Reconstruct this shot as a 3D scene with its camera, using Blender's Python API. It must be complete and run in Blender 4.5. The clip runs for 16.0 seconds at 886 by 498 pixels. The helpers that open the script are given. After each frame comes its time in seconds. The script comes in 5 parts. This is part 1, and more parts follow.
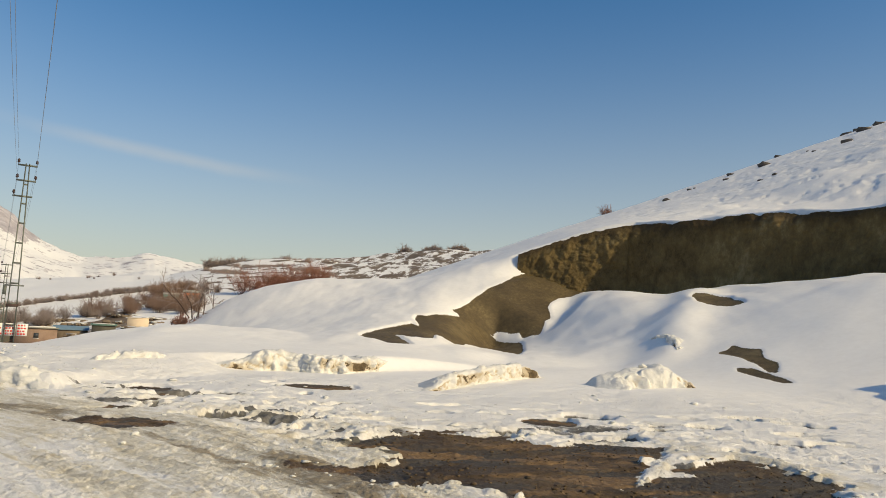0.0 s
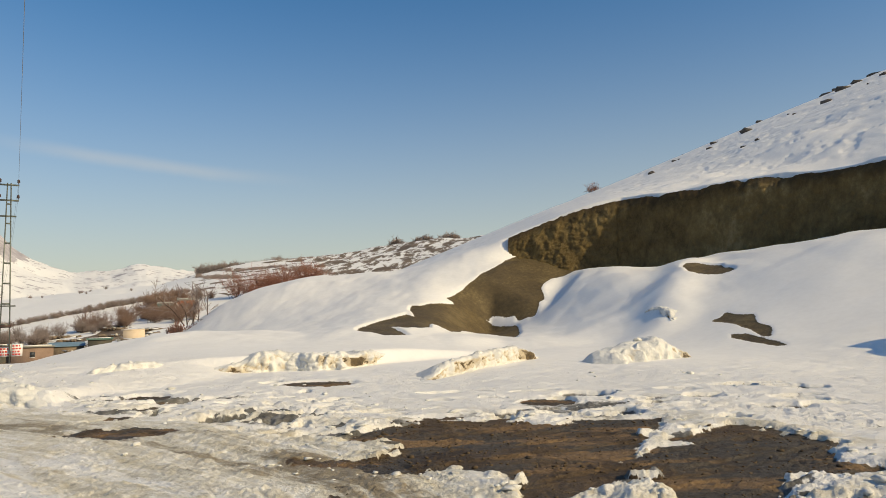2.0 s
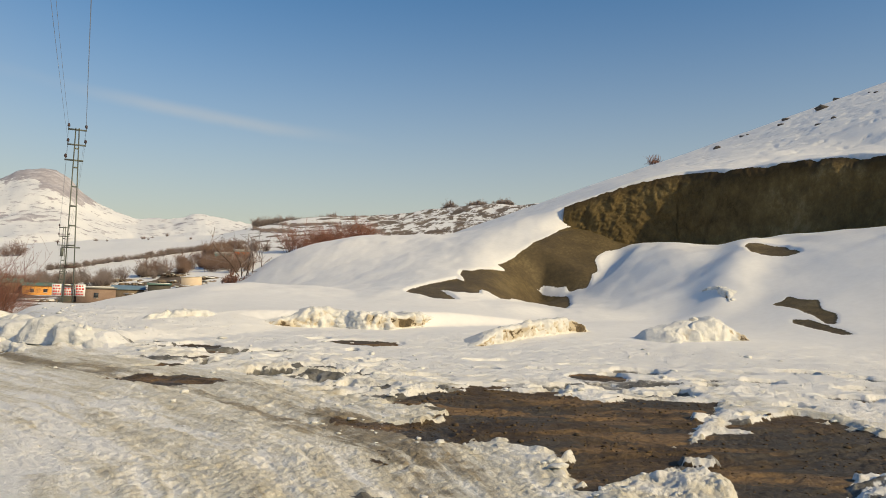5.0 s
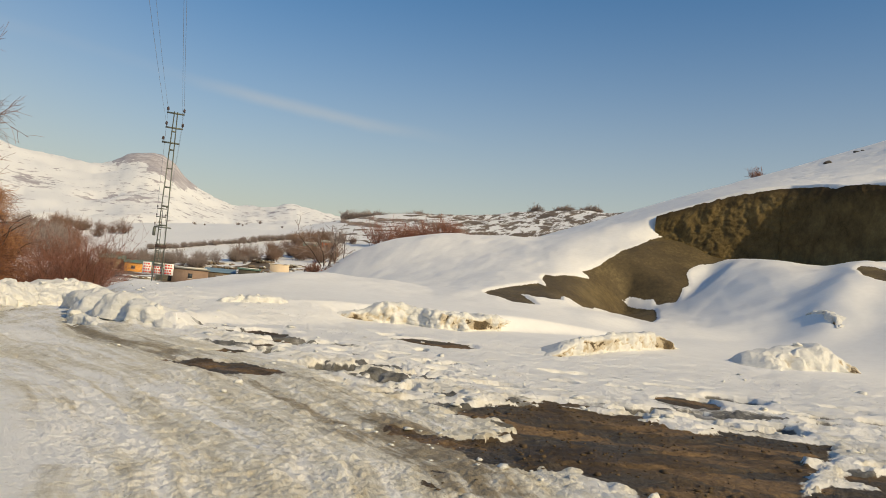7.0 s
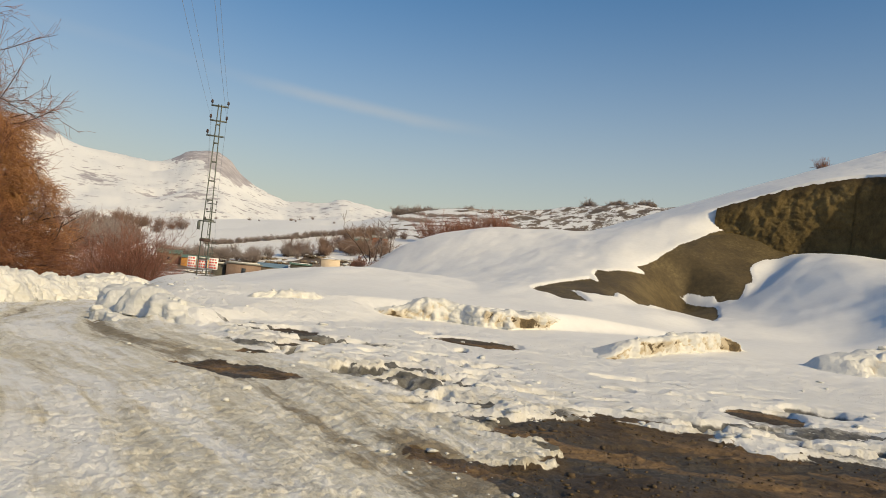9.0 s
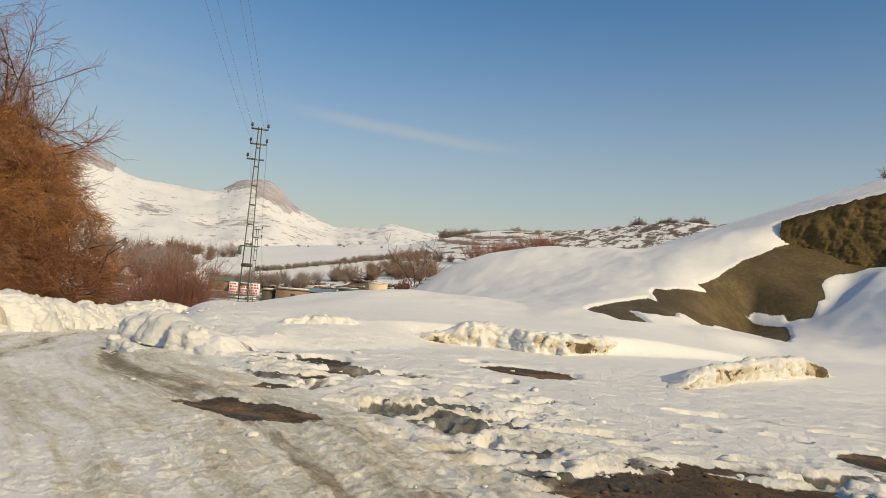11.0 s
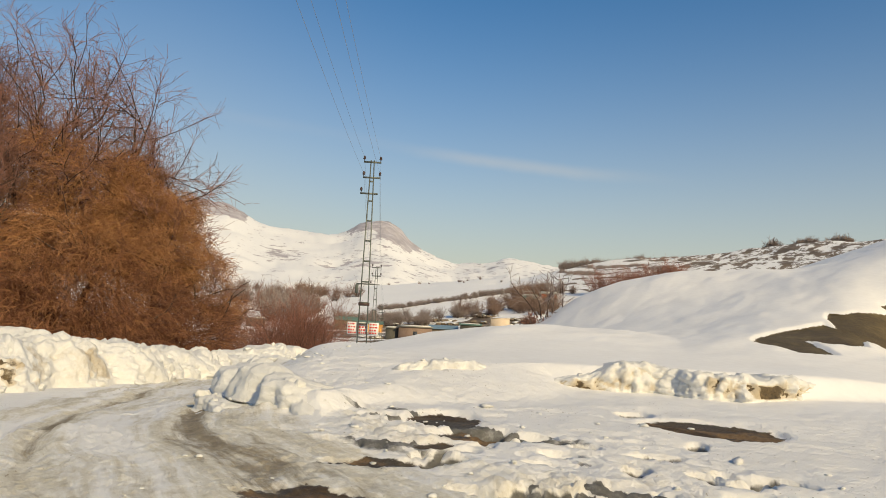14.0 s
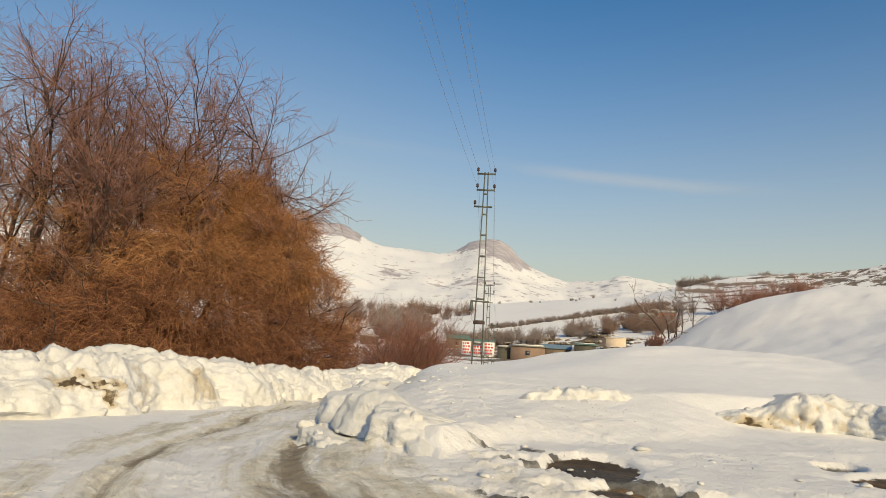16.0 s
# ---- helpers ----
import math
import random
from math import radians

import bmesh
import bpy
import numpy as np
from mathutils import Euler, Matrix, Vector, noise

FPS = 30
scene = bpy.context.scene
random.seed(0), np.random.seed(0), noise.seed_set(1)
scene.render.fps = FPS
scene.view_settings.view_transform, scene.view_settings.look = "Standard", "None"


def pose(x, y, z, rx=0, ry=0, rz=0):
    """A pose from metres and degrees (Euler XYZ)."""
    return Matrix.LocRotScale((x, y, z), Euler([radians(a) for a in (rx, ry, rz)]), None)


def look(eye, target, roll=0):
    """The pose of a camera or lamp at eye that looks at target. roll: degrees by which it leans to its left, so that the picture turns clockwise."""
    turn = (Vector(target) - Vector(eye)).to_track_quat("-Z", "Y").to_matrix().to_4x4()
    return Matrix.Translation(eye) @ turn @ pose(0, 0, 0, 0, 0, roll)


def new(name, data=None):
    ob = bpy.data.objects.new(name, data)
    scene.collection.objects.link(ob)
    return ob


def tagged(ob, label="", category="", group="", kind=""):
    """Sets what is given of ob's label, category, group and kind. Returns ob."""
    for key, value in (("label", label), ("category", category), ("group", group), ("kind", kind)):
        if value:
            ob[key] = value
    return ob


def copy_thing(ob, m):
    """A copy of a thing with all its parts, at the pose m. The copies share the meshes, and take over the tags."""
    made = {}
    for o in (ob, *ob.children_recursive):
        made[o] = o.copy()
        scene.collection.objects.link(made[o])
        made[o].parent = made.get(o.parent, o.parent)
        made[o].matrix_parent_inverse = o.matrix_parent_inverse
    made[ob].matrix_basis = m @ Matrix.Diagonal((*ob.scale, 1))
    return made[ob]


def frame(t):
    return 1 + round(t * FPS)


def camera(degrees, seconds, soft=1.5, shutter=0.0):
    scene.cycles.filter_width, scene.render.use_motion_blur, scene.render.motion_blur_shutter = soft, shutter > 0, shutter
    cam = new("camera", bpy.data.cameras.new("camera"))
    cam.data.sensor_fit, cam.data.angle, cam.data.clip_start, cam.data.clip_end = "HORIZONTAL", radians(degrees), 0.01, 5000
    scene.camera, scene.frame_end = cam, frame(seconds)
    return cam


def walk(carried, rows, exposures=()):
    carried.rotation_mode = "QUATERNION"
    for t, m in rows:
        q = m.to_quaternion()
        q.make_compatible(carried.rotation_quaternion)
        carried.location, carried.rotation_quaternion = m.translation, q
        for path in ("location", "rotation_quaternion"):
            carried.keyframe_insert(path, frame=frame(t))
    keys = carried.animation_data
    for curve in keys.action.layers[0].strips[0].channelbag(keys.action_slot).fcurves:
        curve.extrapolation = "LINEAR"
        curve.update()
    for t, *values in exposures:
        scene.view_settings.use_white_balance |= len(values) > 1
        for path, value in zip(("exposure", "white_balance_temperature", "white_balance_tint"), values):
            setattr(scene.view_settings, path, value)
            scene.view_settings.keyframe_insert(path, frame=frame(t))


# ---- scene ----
cam = camera(63.0, 16.0, soft=0.5)
# seconds, eye x y z, yaw, pitch, roll
PATH = [
    (0, 0.000, -0.000, 1.452, 3.027, 6.683, 2.551),
    (0.5, 0.000, -0.018, 1.441, 4.951, 6.978, 2.842),
    (1, -0.011, -0.048, 1.442, 5.632, 6.828, 2.810),
    (1.5, 0.019, -0.043, 1.450, 2.364, 7.165, 1.015),
    (2, 0.063, -0.035, 1.445, 2.333, 5.798, -1.730),
    (2.5, 0.059, -0.037, 1.442, 4.395, 4.895, -1.367),
    (3, 0.064, 0.004, 1.441, 4.933, 3.979, -1.078),
    (3.5, 0.062, 0.047, 1.444, 2.768, 3.195, -1.388),
    (6, -0.014, 0.529, 1.475, 9.533, 2.921, 3.383),
    (6.5, 0.007, 0.769, 1.477, 10.711, 2.955, 3.613),
    (7, -0.029, 1.059, 1.458, 13.112, 2.662, 5.677),
    (7.5, -0.071, 1.355, 1.450, 13.768, 2.023, 6.028),
    (8, -0.059, 1.654, 1.460, 15.423, 0.957, 6.482),
    (8.5, -0.086, 1.941, 1.483, 16.394, 0.380, 5.988),
    (9, -0.130, 2.226, 1.461, 17.084, 1.902, 5.840),
    (11.5, -0.623, 3.892, 1.439, 22.573, 3.340, 4.616),
    (12, -0.796, 4.255, 1.451, 24.469, 2.891, 4.413),
    (12.5, -0.994, 4.604, 1.451, 26.332, 3.058, 4.624),
    (13, -1.208, 4.999, 1.440, 27.948, 3.306, 4.037),
    (13.5, -1.424, 5.355, 1.439, 28.861, 4.104, 2.698),
    (14, -1.646, 5.653, 1.459, 30.590, 5.404, 2.969),
    (14.5, -1.900, 5.960, 1.469, 33.020, 5.573, 3.370),
    (15, -2.178, 6.316, 1.453, 34.125, 5.682, 2.130),
    (15.5, -2.459, 6.574, 1.448, 36.025, 6.676, 2.392),
    (16, -2.768, 6.861, 1.467, 39.408, 6.386, 3.349),
]
EXPOSURE, KELVIN = 0.04, 7100
walk(cam, [(t, pose(x, y, z, 90 + pitch, 0, yaw) @ pose(0, 0, 0, 0, 0, roll)) for t, x, y, z, yaw, pitch, roll in PATH],
     exposures=[(0.0, EXPOSURE + 0.02, KELVIN, 3.0), (3.5, EXPOSURE + 0.04, KELVIN, 3.0), (6.5, EXPOSURE - 0.07, KELVIN, 3.0), (12.0, EXPOSURE - 0.07, KELVIN, 3.0), (14.0, EXPOSURE, KELVIN, 3.0), (16.0, EXPOSURE, KELVIN, 3.0)])

# ---- light: clear winter sky, low sun from the right ----
SUN_TO = Vector((0.90, -0.44, 0.0)).normalized()
SUN_ELEV = radians(31)
SKY_SAT = 1.36
world = bpy.data.worlds.new("sky")
scene.world = world
world.use_nodes = True
wn, wl = world.node_tree.nodes, world.node_tree.links
wn.clear()
w_out, w_bg, w_sky = wn.new("ShaderNodeOutputWorld"), wn.new("ShaderNodeBackground"), wn.new("ShaderNodeTexSky")
w_sky.sky_type, w_sky.sun_disc = "NISHITA", False
w_sky.sun_elevation, w_sky.sun_rotation = SUN_ELEV, math.atan2(SUN_TO.x, SUN_TO.y)
w_sky.altitude, w_sky.air_density, w_sky.dust_density, w_sky.ozone_density = 1500, 1.0, 3.0, 2.5
w_bg.inputs["Strength"].default_value = 0.135


def w_math(op, a, b=0.0, c=None):
    m = wn.new("ShaderNodeMath")
    m.operation = op
    for k, v in enumerate((a, b) if c is None else (a, b, c)):
        if isinstance(v, (int, float)):
            m.inputs[k].default_value = v
        else:
            wl.new(v, m.inputs[k])
    return m.outputs[0]


def w_step(v, lo, hi):
    m = wn.new("ShaderNodeMapRange")
    m.interpolation_type = "SMOOTHSTEP"
    m.inputs["From Min"].default_value, m.inputs["From Max"].default_value = lo, hi
    wl.new(v, m.inputs["Value"])
    return m.outputs[0]


# thin cirrus streak low over the hills, by azimuth and elevation in degrees
w_tc = wn.new("ShaderNodeTexCoord")
w_sep = wn.new("ShaderNodeSeparateXYZ")
wl.new(w_tc.outputs["Generated"], w_sep.inputs[0])
w_az = w_math("MULTIPLY", w_math("ARCTAN2", w_math("MULTIPLY", w_sep.outputs[0], -1.0), w_sep.outputs[1]), 57.2958)
w_el = w_math("MULTIPLY", w_math("ARCSINE", w_sep.outputs[2]), 57.2958)
w_noise = wn.new("ShaderNodeTexNoise")
w_noise.inputs["Scale"].default_value, w_noise.inputs["Detail"].default_value = 9.0, 6.0
wl.new(w_tc.outputs["Generated"], w_noise.inputs["Vector"])
w_line = w_math("ADD", 12.0, w_math("MULTIPLY", w_math("SUBTRACT", w_az, 22.0), 0.095))
w_off = w_math("ADD", w_math("SUBTRACT", w_el, w_line), w_math("MULTIPLY", w_math("SUBTRACT", w_noise.outputs[0], 0.5), 0.9))
w_band = w_math("SUBTRACT", 1.0, w_step(w_math("ABSOLUTE", w_off), 0.0, 0.75))
w_band = w_math("MULTIPLY", w_band, w_math("MULTIPLY", w_step(w_az, 10.5, 24.0), w_math("ADD", w_math("MULTIPLY", 0.8, w_step(w_math("MULTIPLY", w_az, -1.0), -35.0, -28.0)), w_math("MULTIPLY", 0.2, w_step(w_math("MULTIPLY", w_az, -1.0), -56.0, -44.0)))))
w_band = w_math("MULTIPLY", w_band, w_math("ADD", 0.06, w_math("MULTIPLY", w_noise.outputs[0], 0.38)))
w_hsv = wn.new("ShaderNodeHueSaturation")
w_hsv.inputs["Saturation"].default_value = SKY_SAT
wl.new(w_sky.outputs[0], w_hsv.inputs["Color"])
w_mix = wn.new("ShaderNodeMix")
w_mix.data_type = "RGBA"
w_mix.inputs[7].default_value = (4.6, 4.3, 4.2, 1)
wl.new(w_band, w_mix.inputs[0])
# winter haze: the sky pales towards the horizon
w_haze = wn.new("ShaderNodeMix")
w_haze.data_type = "RGBA"
w_haze.inputs[7].default_value = (4.05, 3.75, 3.10, 1)
wl.new(w_math("MULTIPLY", 0.93, w_math("POWER", 2.718, w_math("MULTIPLY", w_math("POWER", w_math("MULTIPLY", w_math("MAXIMUM", w_el, 0.0), w_math("SUBTRACT", 0.077, w_math("MULTIPLY", 0.013, w_step(w_az, 28.0, 54.0)))), 1.5), -1.0))), w_haze.inputs[0])
wl.new(w_hsv.outputs[0], w_haze.inputs[6])
wl.new(w_haze.outputs[2], w_mix.inputs[6])
wl.new(w_mix.outputs[2], w_bg.inputs["Color"])
wl.new(w_bg.outputs[0], w_out.inputs["Surface"])
sun = new("sun", bpy.data.lights.new("sun", "SUN"))
sun.data.energy, sun.data.angle, sun.data.color = 3.75, radians(0.53), (1.0, 0.79, 0.50)
sun.matrix_world = look(Vector((60, -40, 50)), Vector((60, -40, 50)) - Vector((SUN_TO.x * math.cos(SUN_ELEV), SUN_TO.y * math.cos(SUN_ELEV), math.sin(SUN_ELEV))))

# ---- terrain: heights as a function of the plan ----
def hash2(ix, iy, s):
    h = (ix.astype(np.int64) * 374761393 + iy.astype(np.int64) * 668265263 + s * 2147483647) & 0xFFFFFFFF
    h = ((h ^ (h >> 13)) * 1274126177) & 0xFFFFFFFF
    return ((h ^ (h >> 16)) & 0xFFFFFF) / float(0xFFFFFF)


def vnoise(x, y, s=0):
    x, y = np.asarray(x, float), np.asarray(y, float)
    ix, iy = np.floor(x), np.floor(y)
    fx, fy = x - ix, y - iy
    fx, fy = fx * fx * fx * (fx * (fx * 6 - 15) + 10), fy * fy * fy * (fy * (fy * 6 - 15) + 10)
    a, b = hash2(ix, iy, s), hash2(ix + 1, iy, s)
    c, d = hash2(ix, iy + 1, s), hash2(ix + 1, iy + 1, s)
    return 2 * ((a * (1 - fx) + b * fx) * (1 - fy) + (c * (1 - fx) + d * fx) * fy) - 1


def fbm(x, y, octaves=4, s=0, gain=0.5):
    out, amp, tot = 0.0, 1.0, 0.0
    for k in range(octaves):
        c, q = math.cos(0.6 * k + 0.3), math.sin(0.6 * k + 0.3)
        out = out + amp * vnoise((c * x - q * y) * 2.03 ** k, (q * x + c * y) * 2.03 ** k, s + 17 * k)
        tot += amp
        amp *= gain
    return out / tot


def smooth(a, b, x):
    t = np.clip((np.asarray(x, float) - a) / (b - a), 0, 1)
    return t * t * (3 - 2 * t)


def line_dist(x, y, pts):
    """Distance to a polyline, the side (plus: left of its way) and the length run along it."""
    best = np.full(np.shape(x), 1e9)
    side, run, base = np.zeros(np.shape(x)), np.zeros(np.shape(x)), 0.0
    for (ax, ay), (bx, by) in zip(pts[:-1], pts[1:]):
        dx, dy = bx - ax, by - ay
        ln = math.hypot(dx, dy)
        t = np.clip(((x - ax) * dx + (y - ay) * dy) / ln ** 2, 0, 1)
        d = np.hypot(x - ax - t * dx, y - ay - t * dy)
        near = d < best
        best = np.where(near, d, best)
        side = np.where(near, np.sign(dx * (y - ay) - dy * (x - ax)), side)
        run = np.where(near, base + t * ln, run)
        base += ln
    return best, side, run


def poly_dist(x, y, pts):
    """Signed distance to a closed outline, plus inside."""
    d, _, _ = line_dist(x, y, pts + pts[:1])
    inside = np.zeros(np.shape(x), bool)
    for (ax, ay), (bx, by) in zip(pts, pts[1:] + pts[:1]):
        if ay != by:
            inside ^= ((ay > y) != (by > y)) & (x < (bx - ax) * (y - ay) / (by - ay) + ax)
    return np.where(inside, d, -d)


CLIFF = [(2.2, 41.0), (3.6, 40.7), (5.6, 40.35), (8.3, 39.7), (10.2, 37.9), (12.6, 36.0), (14.6, 34.0), (16.4, 31.6), (18.5, 28.0), (23.0, 22.0)]
EDGE = [(-60, 62), (-22, 52), (-8, 45.5), (-2, 43.0)] + CLIFF + [(34, 8), (60, -30)]
RUT = [(2.2, -2.0), (0.9, 3.0), (-1.5, 7.0), (-4.6, 9.5), (-7.9, 11.2), (-9.8, 12.9), (-12.3, 15.8), (-15.9, 20.6), (-23.0, 28), (-34, 39), (-46, 57), (-62, 90)]
# skyline and middle distance by azimuth (degrees to the left of +y): elevation in degrees
FAR_AZ = [-40, 0, 6, 12, 15, 17.7, 21.2, 22.9, 23.7, 25, 26.1, 27.2, 29.7, 31.5, 32.6, 33.5, 34.2, 35.2, 36.5, 37.6, 38.0, 38.3, 40.9, 43.5, 45.5, 46.2, 47.4, 49, 55, 62, 75, 100]
FAR_EL = [6, 6.2, 5.6, 5.0, 4.4, 4.1, 4.3, 4.5, 4.7, 5.05, 4.8, 4.45, 4.36, 4.95, 5.5, 6.2, 7.0, 7.45, 7.3, 6.9, 6.5, 6.2, 5.98, 6.18, 6.62, 7.1, 7.65, 7.77, 7.2, 6.2, 5.0, 4.5]
TER_AZ = [-40, -5, 1, 6.2, 9.4, 12.5, 15.1, 17.7, 20, 21.5, 23.5, 26, 30, 34, 38, 42, 46, 55, 100]
TER_EL = [6.7, 6.8, 6.6, 6.0, 5.68, 5.4, 5.02, 4.7, 4.4, 4.1, 3.5, 3.0, 2.7, 2.2, 1.9, 1.7, 1.8, 2.2, 3.0]
MID_AZ = [-40, 15, 21.2, 25.3, 29.6, 33.9, 38.4, 42.8, 45.5, 60, 100]
MID_EL = [3.0, 2.6, 1.85, 1.3, 0.9, 0.5, 0.2, 0.0, 0.1, 0.4, 0.8]


TALUS = [(-0.6, 36.4), (1.3, 39.2), (2.8, 40.6), (5.0, 40.3), (4.4, 37.0), (3.0, 35.0), (1.0, 36.2)]
BANK = [(-17, 2), (-20.5, 9), (-25.0, 18.0), (-28.5, 25.0), (-32.0, 31.3), (-40.5, 42.0), (-50.0, 56.0)]
BANK_FOOT = [(-11.5, 4.0), (-13.4, 8.5), (-14.1, 11.2), (-14.0, 12.5), (-14.6, 14.0), (-15.2, 15.7), (-16.5, 18.0), (-17.6, 20.0), (-19.0, 22.4), (-20.6, 25.2), (-22.2, 28.5), (-23.5, 32.0), (-24.6, 36.0)]
BANK_TOP = [(0, 0.6), (8.5, 0.72), (10.6, 0.74), (11.2, 1.05), (12.0, 0.60), (13.6, 0.72), (15.8, 0.52), (18.5, 0.62), (21.2, 0.40), (22.3, 0.30), (24.8, 0.50), (27.7, 0.40), (30.4, 0.15), (34.5, 0.05)]
SHELF = [(-30, 36), (-20.5, 26), (-14.6, 19.4), (-12.0, 16.3), (-9.9, 14.1), (-8.6, 12.9), (-7.6, 12.9), (-7.7, 15.6), (-6.6, 18.0), (-3.2, 19.6), (2.6, 22.2), (40, 30), (60, 200), (-60, 200), (-60, 75)]


def hill(x, y):
    z = -0.35 + 0.372 * x + 0.139 * y
    z = z - 0.0065 * np.maximum(0, y - 66 - 0.15 * x) ** 2
    # the hillside eases towards the cut
    z = z - (2.3 + 0.4 * smooth(11, 18, x)) * smooth(5, 17, x) * np.exp(-np.maximum(0, y + 0.9 * x - 47.5) / 14.0)
    z = z + 0.30 * np.exp(-((x - 13.6) / 2.4) ** 2 - ((y - 34.0) / 5.0) ** 2)
    z = z + 3.2 * np.exp(-(((x + 14.6) / 8) ** 2 + ((y - 44.5) / 9) ** 2)) - 0.3 * np.exp(-(((x + 1) / 5.0) ** 2 + ((y - 50) / 7.0) ** 2))
    z = np.where(z > 30, 30 + 12 * np.tanh((z - 30) / 12), z)
    return z


def fall_left(x, y):
    q = (-0.72 * (x + 9) + 0.69 * (y - 11))
    lat = 0.69 * (x + 9) + 0.72 * (y - 11)
    z = np.interp(q, [0, 6, 14, 29, 42, 80, 140, 400], [0, -0.22, -0.6, -2.0, -3.2, -5.2, -6.0, -6.0])
    return z, q, lat


def lower(x, y):
    yard = np.interp(y, [-60, 5, 9, 15, 22, 28, 60], [-0.6, 0, 0.04, 0.20, 0.45, 0.66, 1.2])
    s, side, _ = line_dist(x, y, CLIFF)
    apron = 3.45 * (1 - smooth(2.0, 16.0, s)) * smooth(0.9, 7.5, x + 0.12 * (y - 30))
    apron = apron + 0.5 * np.exp(-(((x - 13) / 4.0) ** 2 + ((y - 25) / 3.0) ** 2))
    # a sag below the bank's corner and a swell of drifted snow beside it
    apron = apron - 0.42 * smooth(4.6, 6.2, x) * smooth(11.6, 10.2, x) * smooth(7.0, 1.0, s) + 0.12 * smooth(13.5, 14.5, x) * smooth(6.0, 1.0, s)
    apron = apron + 0.30 * np.exp(-((x - 6.9 - 0.42 * (y - 26)) / 1.1) ** 2) * smooth(22, 25, y) * smooth(37, 33, y)
    west, q, lat = fall_left(x, y)
    # swept snow rises towards the bank beside the road
    west = west + 0.55 * smooth(7.0, 1.5, line_dist(x, y, BANK)[0]) * smooth(2.5, 5.0, line_dist(x, y, RUT)[0])
    # the road side of the snow shelf lies lower than the yard
    t = smooth(-2.2, 1.2, -(x + 11 + 0.72 * (y - 14)))
    shelf = yard + apron
    shelf = shelf + np.interp(y, [14, 24, 34, 60], [0, -0.35, -0.9, -3.5]) * smooth(-7, -17, x)
    shelf = shelf + 0.7 * np.exp(-(((x + 13.2) / 4.6) ** 2 + ((y - 28.5) / 5) ** 2)) * smooth(-18.5, -13.5, x)
    sd = poly_dist(x, y, SHELF)
    soft = np.exp(-((x + 6.9) / 1.5) ** 2 - ((y - 16.4) / 1.3) ** 2)
    corner = 1 - 0.7 * np.exp(-((x + 9.2) / 2.4) ** 2 - ((y - 14.4) / 2.0) ** 2)
    shelf = shelf + 0.38 * corner * (0.3 + 0.7 * smooth(-14, -10, x)) * smooth(0, 1, (sd + 0.15 + 2.2 * soft) / (0.45 + 2.9 * soft)) * smooth(2.0, -3.0, x)
    # t keeps to the road side of the shelf's edge
    t = t * smooth(2.5, -0.5, sd)
    return np.where(q > -8, shelf * (1 - t) + west * t, shelf), west, t


def near_height(x, y):
    low, west, t = lower(x, y)
    d, side, _ = line_dist(x, y, EDGE)
    sd = d * side
    w = 0.5 + 23.5 * smooth(3.6, -5.0, x)
    u = smooth(-1, 0, (sd - 0.45 * smooth(2.5, 5, x)) / w)
    z = low * (1 - u) + np.maximum(hill(x, y), low) * u
    # crumbled earth lies as one even slope at the end of the bank
    w = smooth(-1.5, 0.6, poly_dist(x, y, TALUS)) * smooth(0.5, -0.4, sd)
    z = z * (1 - w) + (4.86 - 0.145 * (x - 2.35) + 0.539 * (y - 40)) * w
    # the hill's western flank drops to the valley
    flank = smooth(-20, -32, x + 0.35 * (y - 40)) * smooth(24, 36, y)
    west_only, _, _ = fall_left(x, y)
    return z * (1 - flank) + west_only * flank


def far_height(r, az):
    """Heights by distance and azimuth beyond the near ground."""
    e_far = sum(np.interp(az + o, FAR_AZ, FAR_EL) for o in (-0.6, -0.35, -0.12, 0.12, 0.35, 0.6)) / 6
    e_ter, e_mid = np.interp(az, TER_AZ, TER_EL), np.interp(az, MID_AZ, MID_EL)
    eye = 1.5
    z190 = np.interp(az, [0, 10, 20, 25.5, 29.8, 32, 35.5, 44, 60], [3.0, 2.0, 1.0, -0.4, -2.9, -4.2, -4.4, -3.6, -3.6])
    z330 = eye + 330 * np.tan(np.radians(e_mid))
    z235 = z190 + 0.10 * (z330 - z190)
    z700 = eye + 700 * np.tan(np.radians(e_ter))
    z900 = z700 - 6 + 0 * az
    z2600 = eye + 2600 * np.tan(np.radians(e_far))
    lr = np.log(np.maximum(r, 1))
    st = [math.log(v) for v in (60, 110, 190, 235, 330, 700, 950, 2600, 3300, 4600)]
    zs = [z190 * 0.5 - 2.5, z190 - 1.0, z190, z235, z330, z700, z900, z2600, z2600 * 0.75, z2600 * 0.3]
    out = zs[0] + 0 * lr
    for k in range(len(st) - 1):
        f = np.clip((lr - st[k]) / (st[k + 1] - st[k]), 0, 1)
        if k == 6:
            f = f ** 2.2
        out = out + (zs[k + 1] - zs[k]) * f
    return out


def ground_height(x, y):
    r, az = np.hypot(x, y), np.degrees(np.arctan2(-x, y))
    right = smooth(16, 2, az)
    n0, n1 = 75 + 45 * right, 110 + 90 * right
    m = smooth(0, 1, (r - n0) / (n1 - n0))
    m = np.where(np.abs(az) > 100, smooth(40, 90, r), m)
    azc = np.clip(az, -60, 100)
    z = near_height(x, y) * (1 - m) + far_height(r, azc) * m
    z = z + m * smooth(1500, 2200, r) * (5 * fbm(x * 0.0035, y * 0.0035, 5, 6) + 7 * np.abs(fbm(x * 0.012, y * 0.012, 4, 7)))
    return z + m * np.minimum(0.012 * r, 14) * fbm(x * 0.012, y * 0.012, 5, 5) * smooth(150, 700, r)

